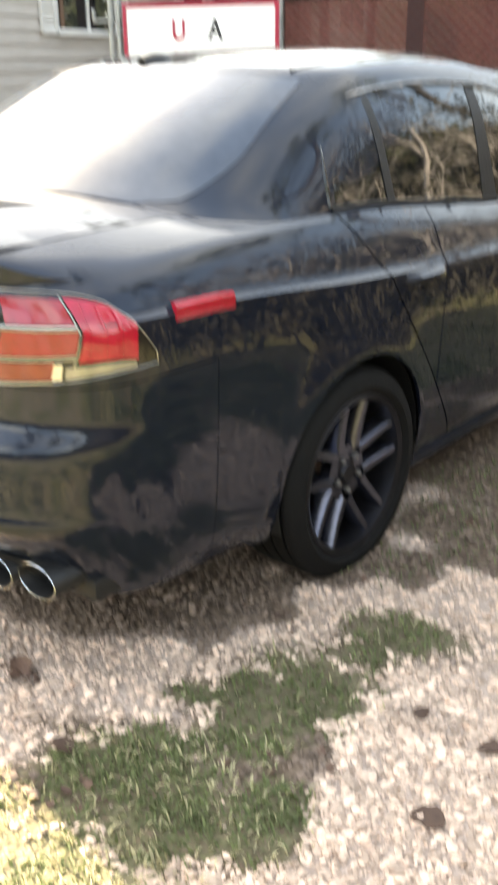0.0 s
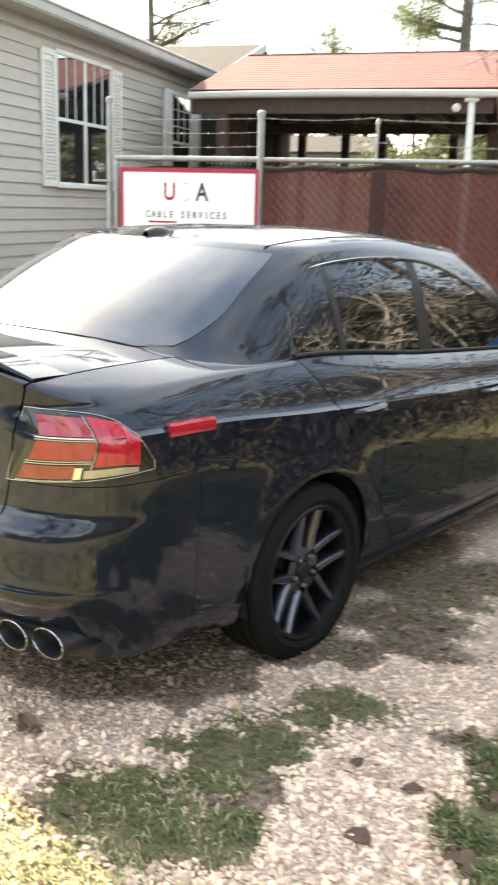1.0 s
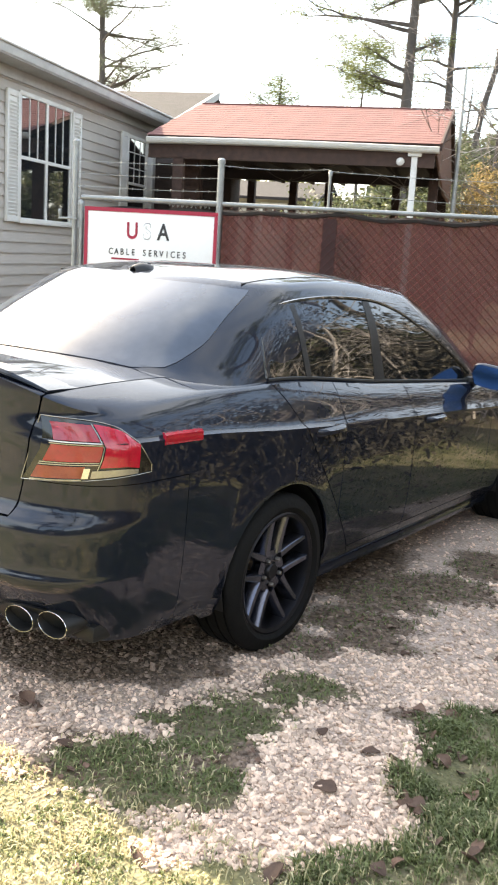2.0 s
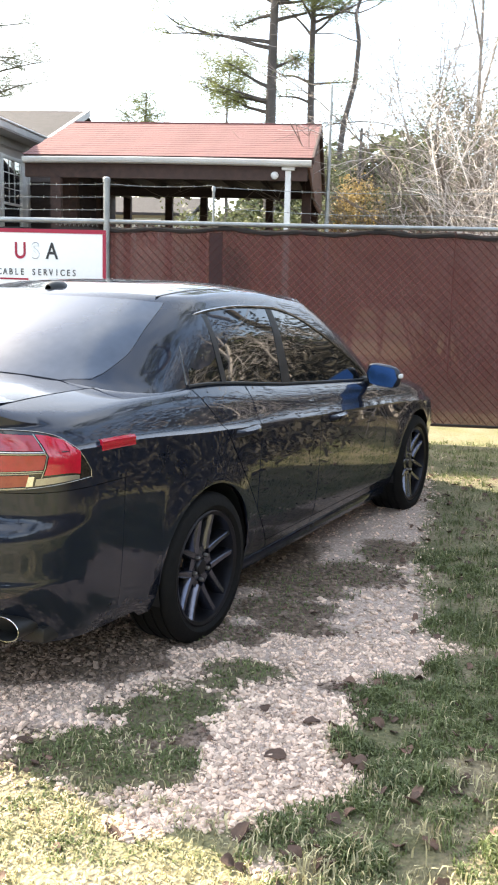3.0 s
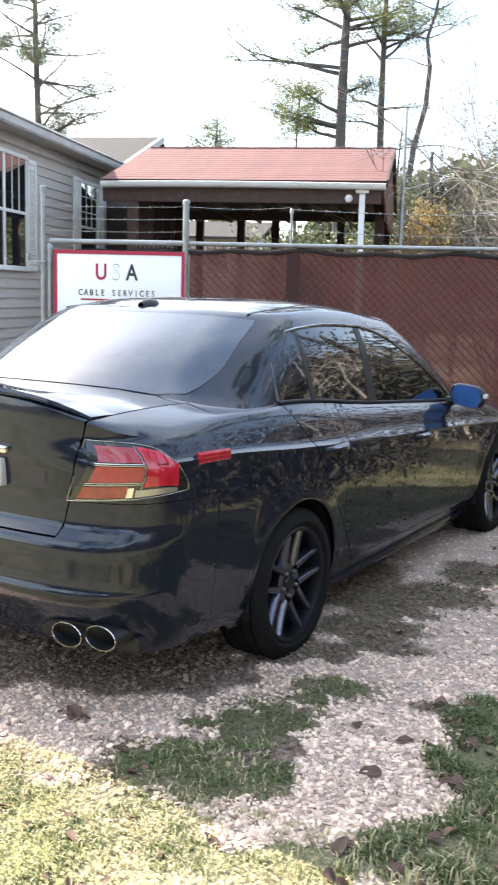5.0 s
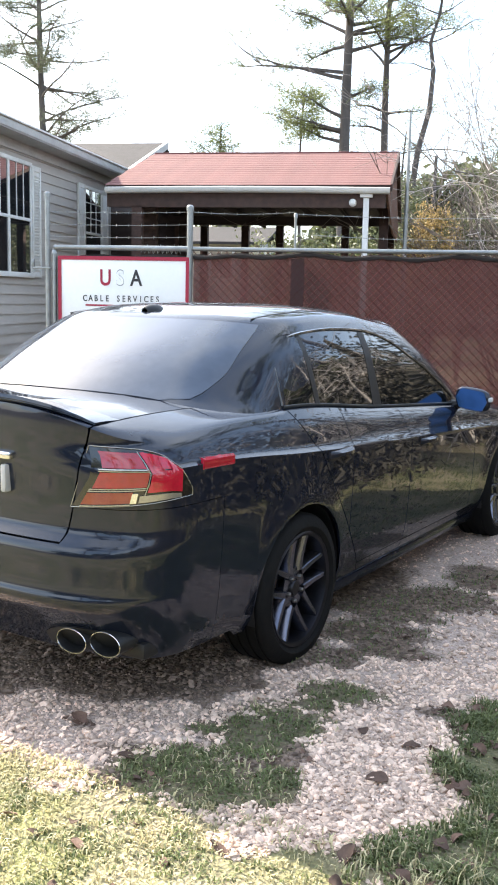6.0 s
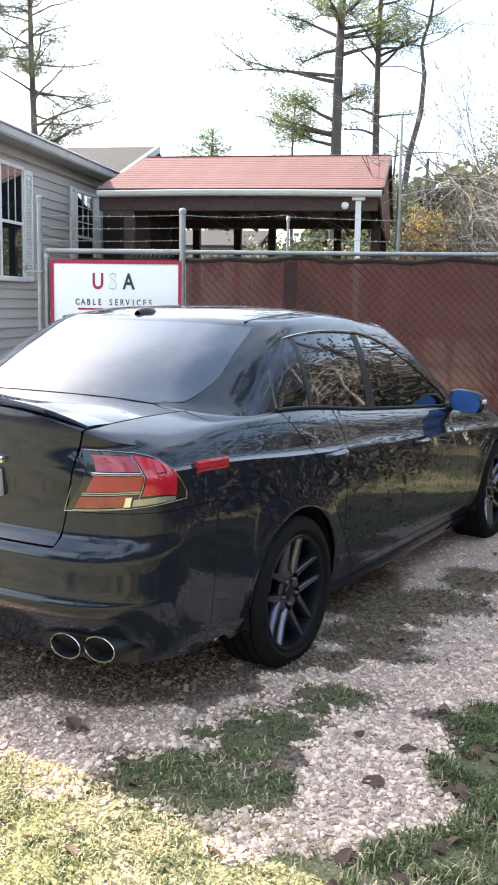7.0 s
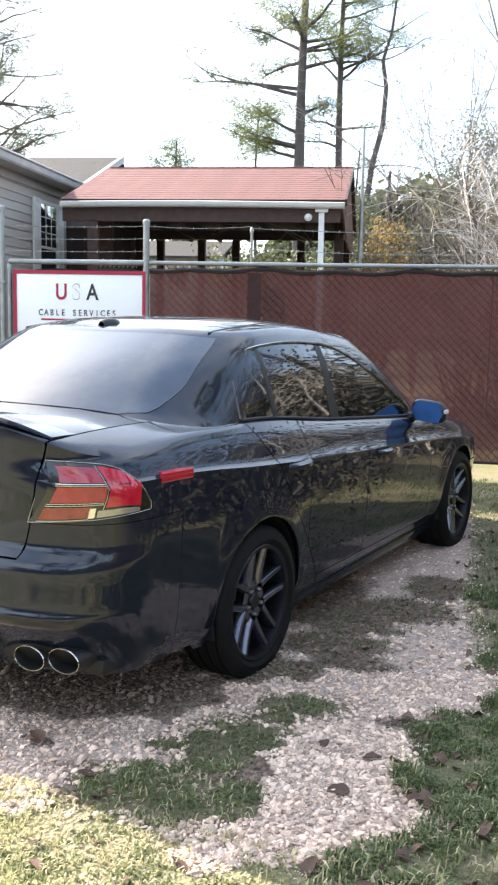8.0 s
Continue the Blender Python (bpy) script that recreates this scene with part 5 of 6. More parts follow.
quarter = join(quarter_a, quarter_b, quarter_c, quarter_d, quarter_e)
skirt = join(skirt_a, skirt_b)
bumper = join(bump_mid, bump_side)
panels = {}
for name, bm in (("rear_quarter_panel", quarter), ("rear_door", rear_door), ("front_door", front_door), ("front_fender", fender), ("side_skirt", skirt)):
    fold(bm)
    panels[name] = part(name, bm.copy(), PAINT, car)
    panels[name + "_far"] = part(name, mirrored(bm), PAINT, car)
    bm.free()
for name, bm in (("rear_bumper", bumper), ("trunk_lid", lid), ("hood", hood), ("front_bumper", bump_front)):
    other = mirrored(bm)
    both = join(bm, other)
    fold(both)
    panels[name] = part(name, both, PAINT, car)

# greenhouse
g_w = curve((0, 0.795), (0.3, 0.762), (0.6, 0.724), (0.85, 0.673), (1, 0.63))
g_edge = curve((-0.1, 1.386), (0.1, 1.414), (0.35, 1.444), (0.65, 1.456), (0.95, 1.447), (1.2, 1.42), (1.5, 1.387))


def g_ends(v):
    return (-0.02 + 0.44 * v, 2.05 - 0.66 * v, -0.56 + 0.59 * v - 0.05 * math.sin(math.pi * v), 2.62 - 0.96 * v + 0.08 * math.sin(math.pi * v))


def g_top(x, y):
    return g_edge(y) + 0.057 * (1 - min(1.0, x / 0.63) ** 4.0)


def pillar_foot(d, v):
    """How far the foot of the rear pillar spreads over the shoulder."""
    rise, fall = min(1, max(0, (d - 0.10) / 0.3)), min(1, max(0, (0.96 - d) / 0.2))
    return 0.055 * math.exp(-v / 0.11) * rise * rise * (3 - 2 * rise) * fall


def g_point(s, v, side_u=None, out=0.0):
    ya, yb, ye, yf = g_ends(v)
    if side_u is not None:
        y, x = ya + (yb - ya) * side_u, g_w(v)
        ytop = g_ends(1)[0] + (g_ends(1)[1] - g_ends(1)[0]) * side_u
        xt = g_w(1)
    else:
        p = 2.7 if s <= 0 else 2.4
        a = abs(s) * math.pi / 2
        d, xf = math.sin(a) ** (2 / p), max(0, math.cos(a)) ** (2 / p)
        y = ya + (ye - ya) * d if s <= 0 else yb + (yf - yb) * d
        x, xt = g_w(v) * xf, g_w(1) * xf
        if s <= 0:
            foot = pillar_foot(d, v)
            x, y = x * (1 + 0.5 * foot), y - foot
        e = g_ends(1)
        ytop = e[0] + (e[2] - e[0]) * d if s <= 0 else e[1] + (e[3] - e[1]) * d
    b = g_ends(0)
    yb0 = (b[0] + (b[1] - b[0]) * side_u) if side_u is not None else (b[0] + (b[2] - b[0]) * d if s <= 0 else b[1] + (b[3] - b[1]) * d)
    xb0 = g_w(0) * (1 if side_u is not None else xf)
    if side_u is None and s <= 0:
        foot = pillar_foot(d, 0)
        xb0, yb0 = xb0 * (1 + 0.5 * foot), yb0 - foot
    z0, z1 = top(xb0, yb0) - 0.012, g_top(xt, ytop)
    return Vector((x, y, z0 + (z1 - z0) * v))


def g_side_x(y, z):
    z0, z1 = belt(y) - 0.012, g_edge(min(max(y, 0.1), 1.5))
    v = min(1.0, max(0.0, (z - z0) / (z1 - z0)))
    ya, yb, ye, yf = g_ends(v)
    if y < ya:
        d = min(1, (ya - y) / (ya - ye))
        return g_w(v) * (1 - d ** 2.7) ** (1 / 2.7)
    if y > yb:
        d = min(1, (y - yb) / (yf - yb))
        return g_w(v) * (1 - d ** 2.4) ** (1 / 2.4)
    return g_w(v)


def greenhouse():
    levels = [i / 16 for i in range(17)]
    cols = [[g_point(-k / 22, v) for v in levels] for k in range(22, -1, -1)]
    cols += [[g_point(0, v, side_u=i / 30) for v in levels] for i in range(1, 30)]
    cols += [[g_point(k / 20 + 1e-6, v) for v in levels] for k in range(0, 21)]
    for c in cols:
        e = c[-1]
        for t in (0.95, 0.88, 0.76, 0.6, 0.4, 0.2, 0.0):
            c.append(Vector((e.x * t, e.y, g_top(e.x * t, e.y) if e.x > 0.02 else e.z)))
    bm = bmesh.new()
    grid(bm, cols)
    bmesh.ops.remove_doubles(bm, verts=bm.verts, dist=0.0008)
    bmesh.ops.recalc_face_normals(bm, faces=bm.faces)
    return bm


half = greenhouse()
other = mirrored(half)
roof = part("roof", join(half, other), PAINT, car, sharp=60)


for sign in (1, -1):
    bm = bmesh.new()
    tube(bm, [(sign * (0.535 + 0.02 * math.sin(math.pi * i / 16)), 0.13 + 1.05 * i / 16, g_top(0.535 + 0.02 * math.sin(math.pi * i / 16), 0.13 + 1.05 * i / 16) - 0.001) for i in range(17)], 0.0035, 6)
    part("roof_moulding", bm, BLACK, car, "black roof drip moulding")


def end_glass(front, v0, v1, share, out=0.0025):
    """A pane over the slanted front or back of the cabin."""
    rows = []
    for j in range(15):
        v = v0 + (v1 - v0) * j / 14
        row = []
        for k in range(-16, 17):
            f = k / 16
            xs = abs(f) * share(v)
            p = 2.4 if front else 2.7
            a = math.acos(min(1, xs ** (p / 2)))
            q = g_point(2 * a / math.pi + (1e-6 if front else 0), v) if front else g_point(-2 * a / math.pi, v)
            c0 = g_point(1.0 if front else -1.0, v)
            row.append(Vector((math.copysign(q.x, f) if f else 0.0, q.y + (out if front else -out), q.z + out)))
        rows.append(row)
    return slab(bmesh.new(), rows, (0, -0.006 if front else 0.006, -0.006))


part("rear_window", end_glass(False, 0.035, 0.925, curve((0, 0.50), (0.05, 0.68), (0.1, 0.765), (0.2, 0.805), (0.42, 0.85), (0.6, 0.855), (0.92, 0.885))), REARGLASS, car, "dusty tinted rear window glass")
part("windscreen", end_glass(True, 0.08, 0.95, curve((0, 0.85), (1, 0.88))), TINT, car, "tinted windscreen glass")


def w_bot(y):
    return belt(y) + 0.018


w_top = curve((-0.02, 1.09), (0.0, 1.17), (0.05, 1.275), (0.14, 1.340), (0.35, 1.376), (0.62, 1.388), (0.95, 1.377), (1.2, 1.335), (1.5, 1.225), (1.8, 1.085), (2.04, 0.955))


def side_pane(b0, b1, t0, t1, out=0.004, sign=1, lift=0.0):
    rows = []
    for i in range(15):
        u = i / 14
        yb, yt = b0 + (b1 - b0) * u, t0 + (t1 - t0) * u
        zb, zt = w_bot(yb) + lift, max(w_top(yt), w_bot(yt) + 0.01)
        row = []
        for j in range(9):
            k = j / 8
            y, z = yb + (yt - yb) * k, zb + (zt - zb) * k
            row.append(Vector((sign * (g_side_x(y, z) + out), y, z)))
        rows.append(row)
    return slab(bmesh.new(), rows, (-0.008 * sign, 0, 0))


for sign, tag in ((1, ""), (-1, "_far")):
    rd, fd = panels["rear_door" + tag], panels["front_door" + tag]
    part("quarter_window", side_pane(0.015, 0.285, 0.045, 0.275, sign=sign), TINT, rd, "tinted quarter glass")
    part("divider_bar", side_pane(0.278, 0.318, 0.268, 0.306, 0.007, sign), BLACK, rd)
    part("door_window", side_pane(0.31, 0.885, 0.30, 0.90, sign=sign), TINT, rd, "dark tinted door glass")
    part("pillar_trim", side_pane(0.885, 0.985, 0.905, 0.965, 0.006, sign), BLACK, rd)
    part("door_window", side_pane(0.99, 2.0, 0.97, 2.0, sign=sign), TINT, fd, "dark tinted door glass")
    # moulding round the side windows
    line = [(y, w_bot(y) - 0.006) for y in [2.03 - i * 2.04 / 24 for i in range(25)]]
    arc = [(-0.015, 1.09), (-0.004, 1.16), (0.02, 1.235), (0.05, 1.285)] + [(y, w_top(y) + 0.010) for y in [0.10 + i * 1.92 / 26 for i in range(27)]]
    bm = bmesh.new()
    tube(bm, [(sign * (g_side_x(y, z) + 0.004), y, z) for y, z in line], 0.0075, 6)
    part("window_moulding", bm, BLACK, car, "dark belt moulding")
    bm = bmesh.new()
    tube(bm, [(sign * (g_side_x(y, z) + 0.003), y, z) for y, z in arc], 0.008, 6)
    part("window_moulding", bm, LAMPDARK, car, "dark window surround")
    # door handles on their recess plates
    for door, y in ((rd, 0.31), (fd, 1.36)):
        zc = crease(y) - 0.022
        w = half_width(zc, y)
        bm = bmesh.new()
        rows = []
        for i in range(9):
            u = i / 8
            yy = y - 0.115 + 0.23 * u
            o = 0.040 * math.sin(math.pi * u) ** 0.35 if 0 < u < 1 else 0
            rows.append([Vector((sign * (half_width(zc, yy) - 0.004 + o * q), yy, zc + 0.016 * h + 0.004)) for h, q in ((-1, 0.55), (-0.5, 1), (0.5, 1), (1, 0.5))])
        slab(bm, rows, (-0.012 * sign, 0, 0))
        part("door_handle", bm, PAINT, door, "body-coloured pull handle")
    # side marker on the quarter panel
    rows = [[Vector((sign * (half_width(crease(y), y) + 0.003 - 0.006 * k), y, crease(y) + z)) for k, z in ((1.0, -0.022), (0.0, -0.014), (0.0, 0.014), (1.2, 0.022))] for y in [-0.735 + 0.19 * i / 10 for i in range(11)]]
    part("side_marker", slab(bmesh.new(), rows, (-0.012 * sign, 0, 0)), LENSRED, panels["rear_quarter_panel" + tag], "red side marker reflector")
    # wheel well liners
    for yc in AXLES:
        bm = bmesh.new()
        rows = [[(sign * x, yc + (ARCH + 0.004) * math.cos(a), HUBZ + (ARCH + 0.004) * math.sin(a)) for x in (0.5, 0.7, 0.885)] for a in [math.pi * (-0.08 + 1.16 * i / 24) for i in range(25)]]
        slab(bm, rows, (0, 0, 0.012))
        part("wheel_well_liner", bm, BLACK, car)
        part("inner_wall", one_box((min(sign * 0.49, sign * 0.51), yc - 0.4, 0.2), (max(sign * 0.49, sign * 0.51), yc + 0.4, 0.7)), BLACK, car)
    # mud lip ahead of the rear wheel, black sill strip
    part("sill_strip", one_box((min(sign * 0.72, sign * 0.845), 0.40, 0.168), (max(sign * 0.72, sign * 0.845), 2.34, 0.222), 0.018), PAINT, car)

part("floor_pan", one_box((-0.74, 0.38, 0.20), (0.74, 2.36, 0.34), 0.02), BLACK, car)
part("floor_pan", one_box((-0.48, -0.95, 0.26), (0.48, 0.40, 0.40), 0.02), BLACK, car)
part("rear_valance", one_box((-0.80, -0.95, 0.262), (0.80, -0.42, 0.33), 0.02), BLACK, car)
part("floor_pan", one_box((-0.48, 2.34, 0.24), (0.48, 3.5, 0.4), 0.02), BLACK, car)


# tail lamps: lenses laid over the corner of the tail
def tail_point(q, z, out):
    """q: 0 at the trunk seam, 1 at the lamp's outer tip, round the corner."""
    s = (-0.73 + 0.17 * (z - 0.815) / 0.215) * (1 - q) - 0.08 * q
    p, e = body_point(s, 0, z=z), 0.01
    a, b = body_point(s - e, 0, z=z), body_point(s + e, 0, z=z)
    n = Vector((b.y - a.y, -(b.x - a.x), 0)).normalized()
    if n.dot(Vector((p.x, p.y + 0.5, 0))) < 0:
        n.negate()
    return p + n * out


l_top = curve((0, 1.032), (0.55, 1.02), (0.78, 1.0), (0.9, 0.955), (1.0, 0.878))
l_bot = curve((0, 0.815), (0.5, 0.834), (1.0, 0.852))


def lens(q0, q1, h0, h1, out, sign, thick=0.006, n=10, bow=0.0):
    rows = []
    for i in range(n + 1):
        row = []
        for j in range(5):
            h = h0 + (h1 - h0) * j / 4
            qa = q0 + bow * math.sin(math.pi * h) * (1 if q0 > 0.3 else 0)
            qb = q1 + bow * math.sin(math.pi * h) * (1 if 0.48 < q1 < 0.6 else 0)
            q = qa + (qb - qa) * i / n
            z = l_bot(q) + (l_top(q) - l_bot(q)) * h
            p = tail_point(q, z, out)
            row.append(Vector((p.x * sign, p.y, p.z)))
        rows.append(row)
    c = Vector((-0.5 * sign, 0.8, 0)).normalized() * thick
    return slab(bmesh.new(), rows, c)


for sign in (1, -1):
    lamp = part("tail_lamp", lens(0.0, 1.0, 0.0, 1.0, 0.003, sign, 0.012, 20), LAMPDARK, car, "wraparound tail lamp with red and amber lenses")
    part("upper_lens", lens(0.10, 0.505, 0.67, 0.93, 0.008, sign, bow=0.05), LENSDEEP, lamp, "deep red lens")
    part("middle_lens", lens(0.07, 0.505, 0.33, 0.60, 0.008, sign, bow=0.05), LENSDEEP, lamp, "deep red lens")
    part("lower_lens", lens(0.05, 0.43, 0.05, 0.25, 0.008, sign), LENSAMB, lamp, "amber-red lens")
    for h in (0.612, 0.642, 0.27, 0.303):
        part("chrome_strip", lens(0.05, 0.505, h, h + 0.017, 0.0095, sign, bow=0.05), LENSCLR, lamp, "silver divider")
    part("chrome_strip", lens(0.05, 0.43, 0.012, 0.032, 0.0095, sign), LENSCLR, lamp, "silver divider")
    part("lens_ring", lens(0.513, 0.523, 0.18, 0.96, 0.0105, sign, bow=0.05), LENSCLR, lamp, "thin silver ring round the lenses")
    part("bulb_window", lens(0.425, 0.48, 0.04, 0.22, 0.0085, sign), CHROME, lamp, "bright reflector of the reverse bulb")
    part("outer_lens", lens(0.535, 0.905, 0.22, 0.95, 0.009, sign, bow=0.05), LENSRED, lamp, "bright red corner lens")
    for q in (0.62, 0.72, 0.81):
        part("lens_rib", lens(q, q + 0.012, 0.25, 0.92, 0.0115, sign, 0.003), LENSRED, lamp)
    part("reverse_lens", lens(0.50, 0.90, 0.04, 0.17, 0.008, sign), LENSCLR, lamp, "clear cream-coloured lens")
    bm = bmesh.new()
    edge = [(q / 20, 0) for q in range(21)] + [(1, 1)] + [(q / 20, 1) for q in range(20, -1, -1)] + [(0, 0)]
    pts = []
    for q, h in edge:
        p = tail_point(q, l_bot(q) + (l_top(q) - l_bot(q)) * h, 0.006)
        pts.append((p.x * sign, p.y, p.z))
    tube(bm, pts, 0.0015, 5)
    part("lamp_seal", bm, LENSCLR, lamp)

# trunk lip spoiler, plate, trim, badge bar
rows = []
for i in range(25):
    x = -0.64 + 1.28 * i / 24
    yb = -1.10 + 0.08 * abs(x / 0.64) ** 4
    zt = top(abs(x), yb + 0.05)
    e = 1 - 0.8 * abs(x / 0.64) ** 6
    rows.append([Vector((x, yb + 0.13, zt + 0.004)), Vector((x, yb + 0.05, zt + 0.004 + 0.010 * e)), Vector((x, yb - 0.012 * e, zt + 0.030 * e)), Vector((x, yb - 0.016 * e, zt + 0.018 * e)), Vector((x, yb + 0.01, zt - 0.006))])
part("lip_spoiler", slab(bmesh.new(), rows, (0, 0.004, -0.006)), PAINT, panels["trunk_lid"], "slim gloss lip spoiler")
lid = panels["trunk_lid"]
plate = part("number_plate", one_box((-0.155, -1.118, 0.80), (0.155, -1.07, 0.945), 0.004), PLATE, lid, "white number plate")
for sx in (-1, 1):
    x = 0.286 * sx
    part("recess_edge", one_box((x - 0.013, -1.112, 0.835), (x + 0.013, -1.06, 0.935), 0.006), GREYTRIM, lid, "silver edge of the plate recess")
part("plate_bars", one_box((-0.12, -1.121, 0.845), (0.12, -1.1175, 0.905)), PLATEBAR, plate)
part("trim_strip", one_box((-0.325, -1.116, 0.955), (0.325, -1.06, 0.985), 0.01), CHROME, lid, "chrome strip above the plate")

# twin oval tail pipes in their cut-out
for sign in (1, -1):
    bm = bmesh.new()
    rows = []
    for i in range(13):
        u = i / 12
        x = 0.44 + 0.38 * u
        h = 0.105 * math.sin(math.pi * min(1, max(0, 0.06 + 0.90 * u))) ** 0.45
        a = math.acos(min(1, (x / 0.89)) ** 2.1)
        row = []
        for j in range(5):
            z = 0.275 + h * j / 4
            p = body_point(-2 * a / math.pi, 0, z=z)
            row.append(Vector((sign * (p.x + 0.004), p.y - 0.012, z)))
        rows.append(row)
    slab(bm, rows, (0, 0.05, 0))
    part("exhaust_cutout", bm, BLACK, panels["rear_bumper"], "black recess round the tail pipes")
    for x, y, zt in ((0.562, -1.060, 0.326), (0.700, -1.040, 0.336)):
        bm = bmesh.new()
        prof = [(0.40, 0.24), (0.96, 0.22), (1.0, 0.0), (0.965, -0.004), (0.92, 0.0), (0.90, 0.10), (0.88, 0.2), (0.0, 0.21)]
        rings = []
        for r, a in prof:
            rings.append([bm.verts.new((sign * x + 0.070 * r * math.cos(t), y + a, zt + 0.045 * r * math.sin(t))) for t in [2 * math.pi * k / 28 for k in range(28)]])
        for a, b in zip(rings, rings[1:]):
            for k in range(28):
                bm.faces.new((a[k], a[(k + 1) % 28], b[(k + 1) % 28], b[k]))
        bmesh.ops.remove_doubles(bm, verts=bm.verts, dist=0.0005)
        bmesh.ops.recalc_face_normals(bm, faces=bm.faces)
        pipe = part("tail_pipe", bm, BLACK, car, "black oval tail pipe with a chrome edge")
        bm = bmesh.new()
        tube(bm, [(sign * x + 0.068 * math.cos(t), y - 0.002, zt + 0.0435 * math.sin(t)) for t in [2 * math.pi * k / 32 for k in range(33)]], 0.0019, 6, caps=False)
        part("pipe_rim", bm, CHROME, pipe, "chrome rim")

# roof antenna
bm = bmesh.new()
rows = []
for i in range(9):
    u = i / 8
    h = 0.032 * math.sin(math.pi * min(1, u * 0.75 + 0.12)) ** 0.7
    w = 0.045 * math.sin(math.pi * (0.08 + 0.86 * u)) ** 0.6
    rows.append([Vector((w * math.cos(t), 0.05 + 0.13 * u, g_top(0, 0.1) - 0.01 + (h + 0.008) * math.sin(t))) for t in [math.pi * k / 8 for k in range(9)]])
slab(bm, rows, (0, 0, -0.004))
part("roof_antenna", bm, BLACK, car, "black shark-fin aerial")

# door mirrors
for sign, tag in ((1, ""), (-1, "_far")):
    door = panels["front_door" + tag]
    bm = bmesh.new()
    rows = []
    for i in range(13):
        a = math.pi * i / 12
        row = []
        for k in range(25):
            t = 2 * math.pi * k / 24
            sx = math.copysign(abs(math.cos(t)) ** 0.6, math.cos(t)) * math.sin(a) ** 0.5
            sz = math.copysign(abs(math.sin(t)) ** 0.65, math.sin(t)) * math.sin(a) ** 0.5
            sy = math.copysign(abs(math.cos(a)) ** 1.0, -math.cos(a))
            row.append((sign * (0.925 + 0.108 * sx + (0.0 if sy < 0 else -0.01 * sy)), 2.0 + 0.075 * (sy if sy > 0 else sy * 0.35), 0.972 + 0.068 * sz - 0.012 * sx))
        rows.append(row)
    grid(bm, rows)
    bmesh.ops.remove_doubles(bm, verts=bm.verts, dist=0.001)
    bmesh.ops.recalc_face_normals(bm, faces=bm.faces)
    mirror = part("door_mirror", bm, PAINT, door, "door mirror with blue-tinted glass", sharp=70)
    rows = []
    for i in range(9):
        u = -1 + i / 4
        w = (1 - abs(u) ** 4) ** 0.25
        rows.append([Vector((sign * (0.925 + 0.096 * u), 1.966 + 0.011 * w * h, 0.972 - 0.012 * u + 0.058 * w * h)) for h in (-1, -0.5, 0, 0.5, 1)])
    part("mirror_glass", slab(bmesh.new(), rows, (0, 0.008, 0)), MIRRORGLASS, mirror, "blue mirror glass")
    part("turn_signal", box(bmesh.new(), (min(sign * 1.015, sign * 1.038), 1.985, 0.962), (max(sign * 1.015, sign * 1.038), 2.03, 0.988), 0.006), PLATE, mirror, "clear turn signal")
    bm = bmesh.new()
    tube(bm, [(sign * 0.78, 2.02, 0.925), (sign * 0.83, 2.02, 0.935), (sign * 0.87, 2.02, 0.95)], [0.035, 0.026, 0.022], 8)
    part("mirror_stalk", bm, BLACK, mirror)


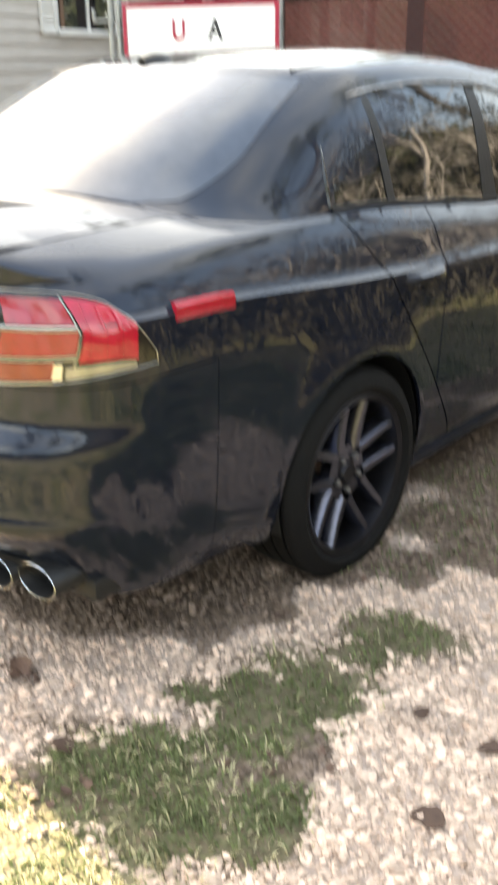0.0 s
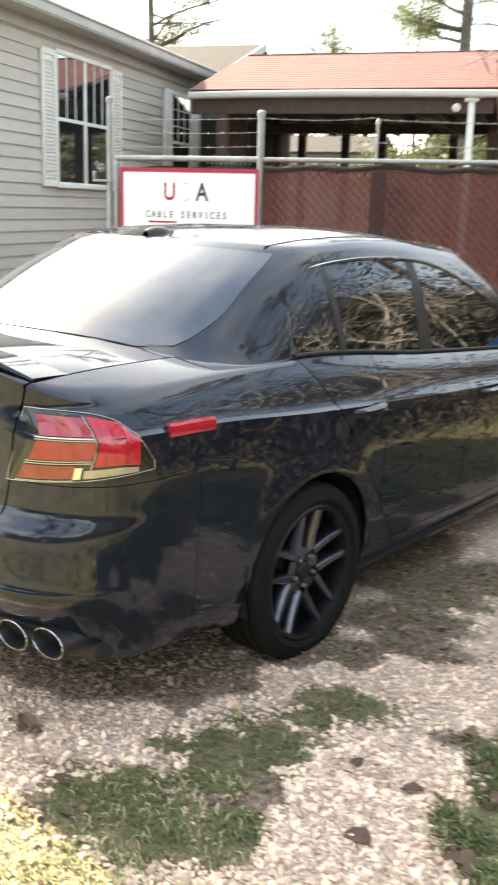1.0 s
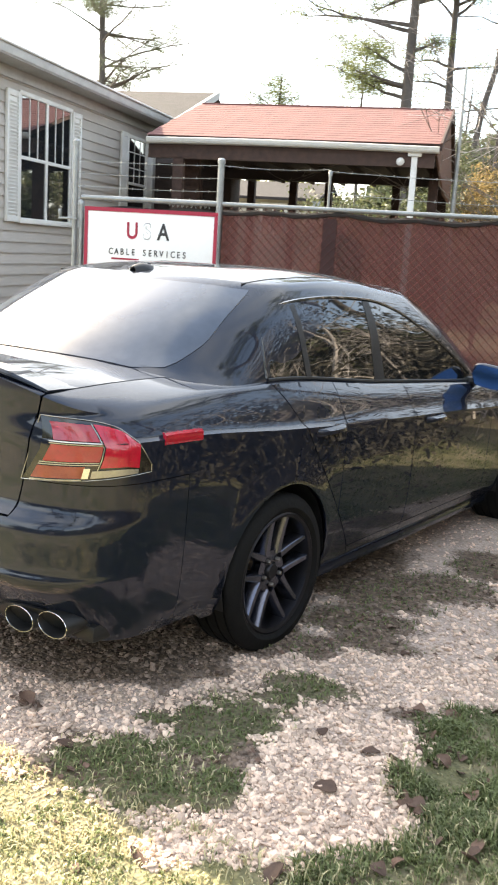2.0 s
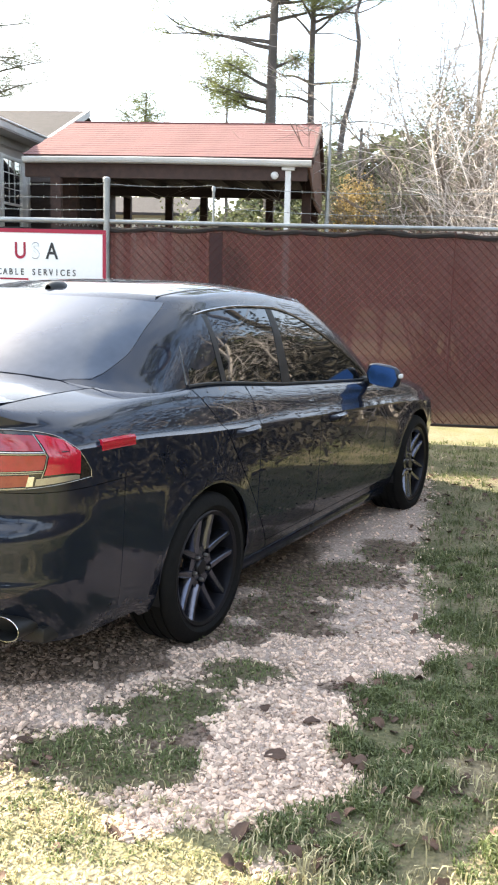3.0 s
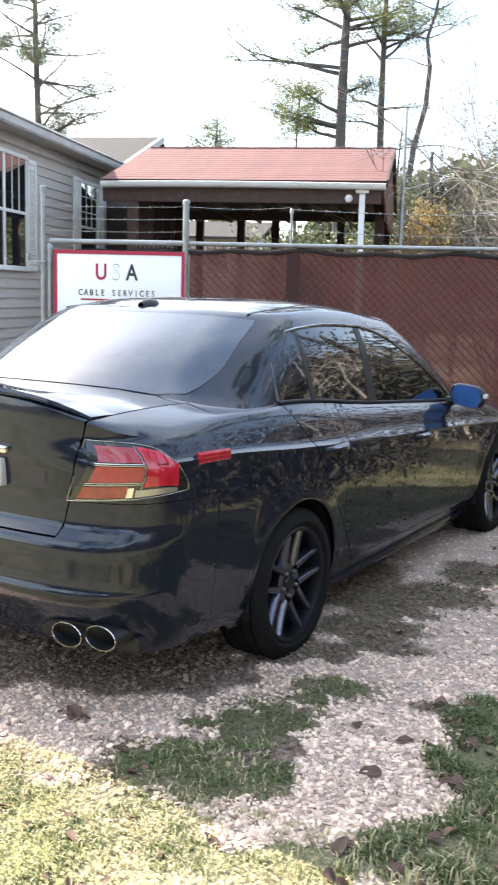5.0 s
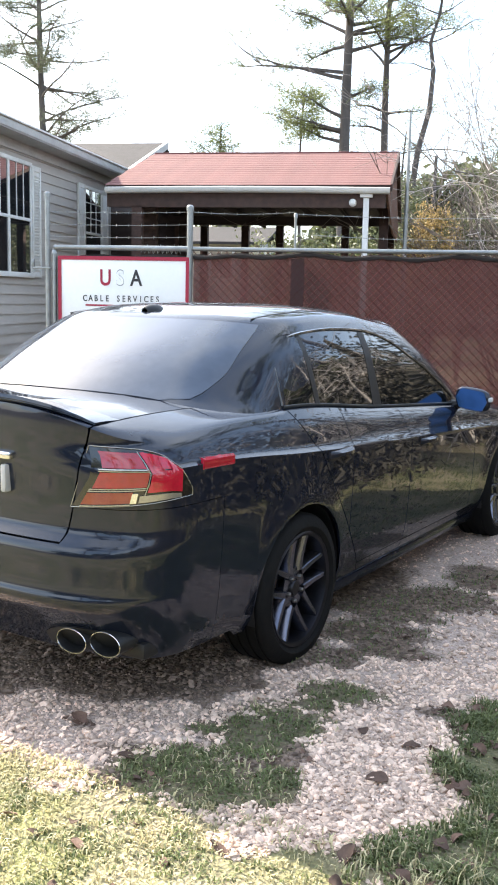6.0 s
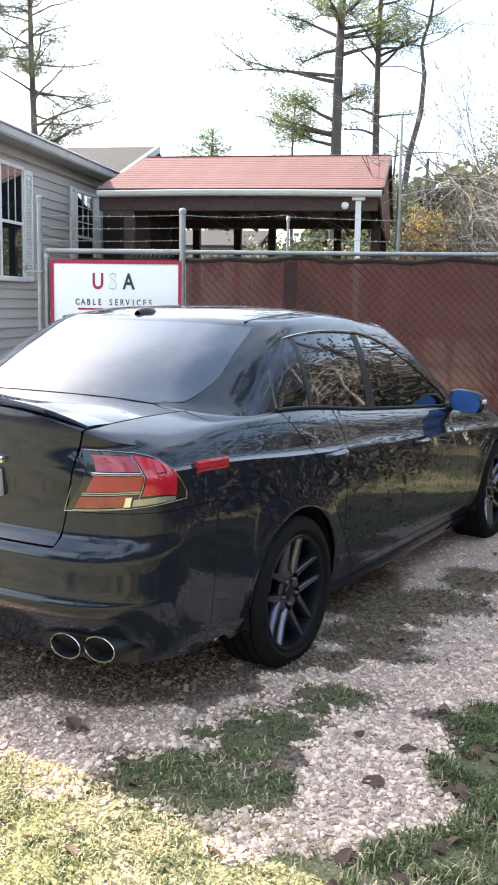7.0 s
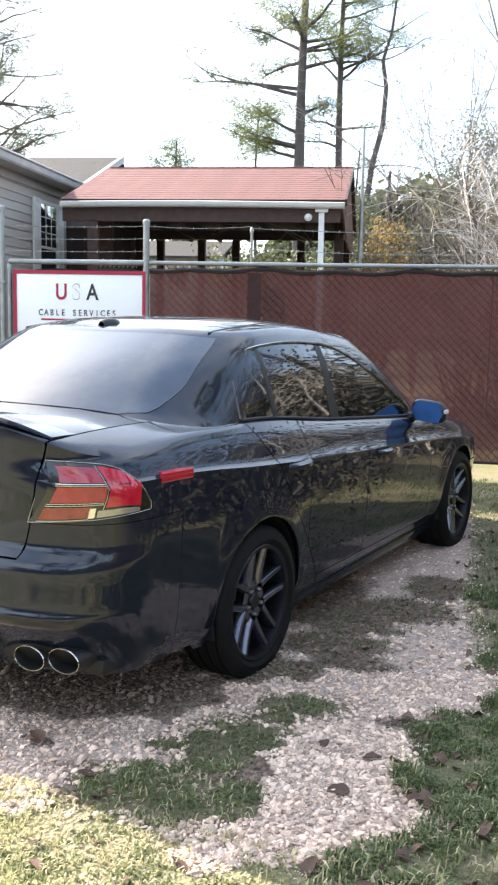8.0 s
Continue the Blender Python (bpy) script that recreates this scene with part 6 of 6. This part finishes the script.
# wheels
def wheel_meshes():
    out = {}
    bm = bmesh.new()
    R, r = 0.327, 0.243
    tread = []
    for k in range(4):
        x = -0.075 + 0.05 * k
        tread += [(R, x - 0.012), (R, x - 0.005), (R - 0.008, x - 0.004), (R - 0.008, x + 0.004), (R, x + 0.005), (R, x + 0.012)]
    lathe(bm, [(r, -0.10), (r + 0.012, -0.112), (R - 0.055, -0.122), (R - 0.018, -0.114), (R - 0.005, -0.100)] + tread + [(R - 0.005, 0.100), (R - 0.018, 0.114), (R - 0.055, 0.122), (r + 0.012, 0.112), (r, 0.10)], 56)
    bmesh.ops.recalc_face_normals(bm, faces=bm.faces)
    out["tyre"] = finish(bm, "tyre", RUBBER)
    bm = bmesh.new()
    lathe(bm, [(r + 0.004, 0.104), (r + 0.008, 0.110), (r + 0.002, 0.114), (r - 0.012, 0.106), (r - 0.018, 0.08), (r - 0.022, -0.06), (r - 0.004, -0.10), (r + 0.006, -0.10)], 56)
    bmesh.ops.recalc_face_normals(bm, faces=bm.faces)
    out["rim"] = finish(bm, "rim", RIMDARK)
    bm = bmesh.new()
    # two parallel spokes along +z, joined over the hub
    for sgn in (-1, 1):
        rows = []
        for i in range(8):
            u = i / 7
            rad = 0.072 + 0.160 * u
            off = sgn * (0.040 + 0.010 * u)
            w = 0.0155 - 0.0045 * u
            dep = 0.078 + 0.022 * u ** 1.6
            rows.append([Vector((dep - 0.052, off - w * 1.5, rad)), Vector((dep - 0.003, off - w, rad)), Vector((dep + 0.001, off - w * 0.7, rad)), Vector((dep + 0.001, off + w * 0.7, rad)), Vector((dep - 0.003, off + w, rad)), Vector((dep - 0.052, off + w * 1.5, rad))])
        slab(bm, rows, (-0.004, 0, 0))
    slab(bm, [[Vector((0.070, -0.05 + 0.1 * j / 4, 0.04 + 0.048 * i / 4 - 0.012 * (j - 2) ** 2 / 4)) for j in range(5)] for i in range(5)], (-0.03, 0, 0))
    out["spoke_pair"] = finish(bm, "spoke_pair", RIM)
    bm = bmesh.new()
    lathe(bm, [(0.0, 0.082), (0.030, 0.082), (0.034, 0.078), (0.036, 0.066), (0.064, 0.068), (0.076, 0.066), (0.084, 0.03), (0.0, 0.02)], 40)
    bmesh.ops.remove_doubles(bm, verts=bm.verts, dist=0.0004)
    bmesh.ops.recalc_face_normals(bm, faces=bm.faces)
    out["hub"] = finish(bm, "hub", RIMDARK)
    bm = bmesh.new()
    lathe(bm, [(0.0, 0.088), (0.006, 0.088), (0.0095, 0.084), (0.0095, 0.068), (0.013, 0.068), (0.013, 0.066)], 6)
    bmesh.ops.remove_doubles(bm, verts=bm.verts, dist=0.0002)
    bmesh.ops.recalc_face_normals(bm, faces=bm.faces)
    out["lug_nut"] = finish(bm, "lug_nut", STEEL)
    bm = bmesh.new()
    lathe(bm, [(0.05, 0.0), (0.145, 0.0), (0.145, -0.024), (0.05, -0.024), (0.05, 0.0)], 40)
    bmesh.ops.recalc_face_normals(bm, faces=bm.faces)
    out["brake_disc"] = finish(bm, "brake_disc", STEEL)
    bm = box(bmesh.new(), (-0.045, 0.07, -0.07), (0.03, 0.165, 0.07), 0.02)
    out["caliper"] = finish(bm, "caliper", BLACK)
    return out


WHEEL = wheel_meshes()


for yc in AXLES:
    for sign in (1, -1):
        spin = -2 if yc == 0 else 26
        w = child("wheel", WHEEL["rim"], car, pose(sign * 0.798, yc - 0.012, HUBZ - 0.012, 0, 0, 0 if sign > 0 else 180), "gunmetal alloy wheel with five pairs of spokes")
        child("tyre", WHEEL["tyre"], w, pose(0, 0, 0))
        child("hub", WHEEL["hub"], w, pose(0, 0, 0))
        for k in range(5):
            child("spoke", WHEEL["spoke_pair"], w, pose(0, 0, 0, spin + 72 * k))
            a = radians(spin + 36 + 72 * k)
            child("lug_nut", WHEEL["lug_nut"], w, pose(0, -0.056 * math.sin(a), 0.056 * math.cos(a)), "steel lug nut")
        child("brake_disc", WHEEL["brake_disc"], w, pose(-0.01, 0, 0))
        child("caliper", WHEEL["caliper"], w, pose(-0.01, 0, 0))
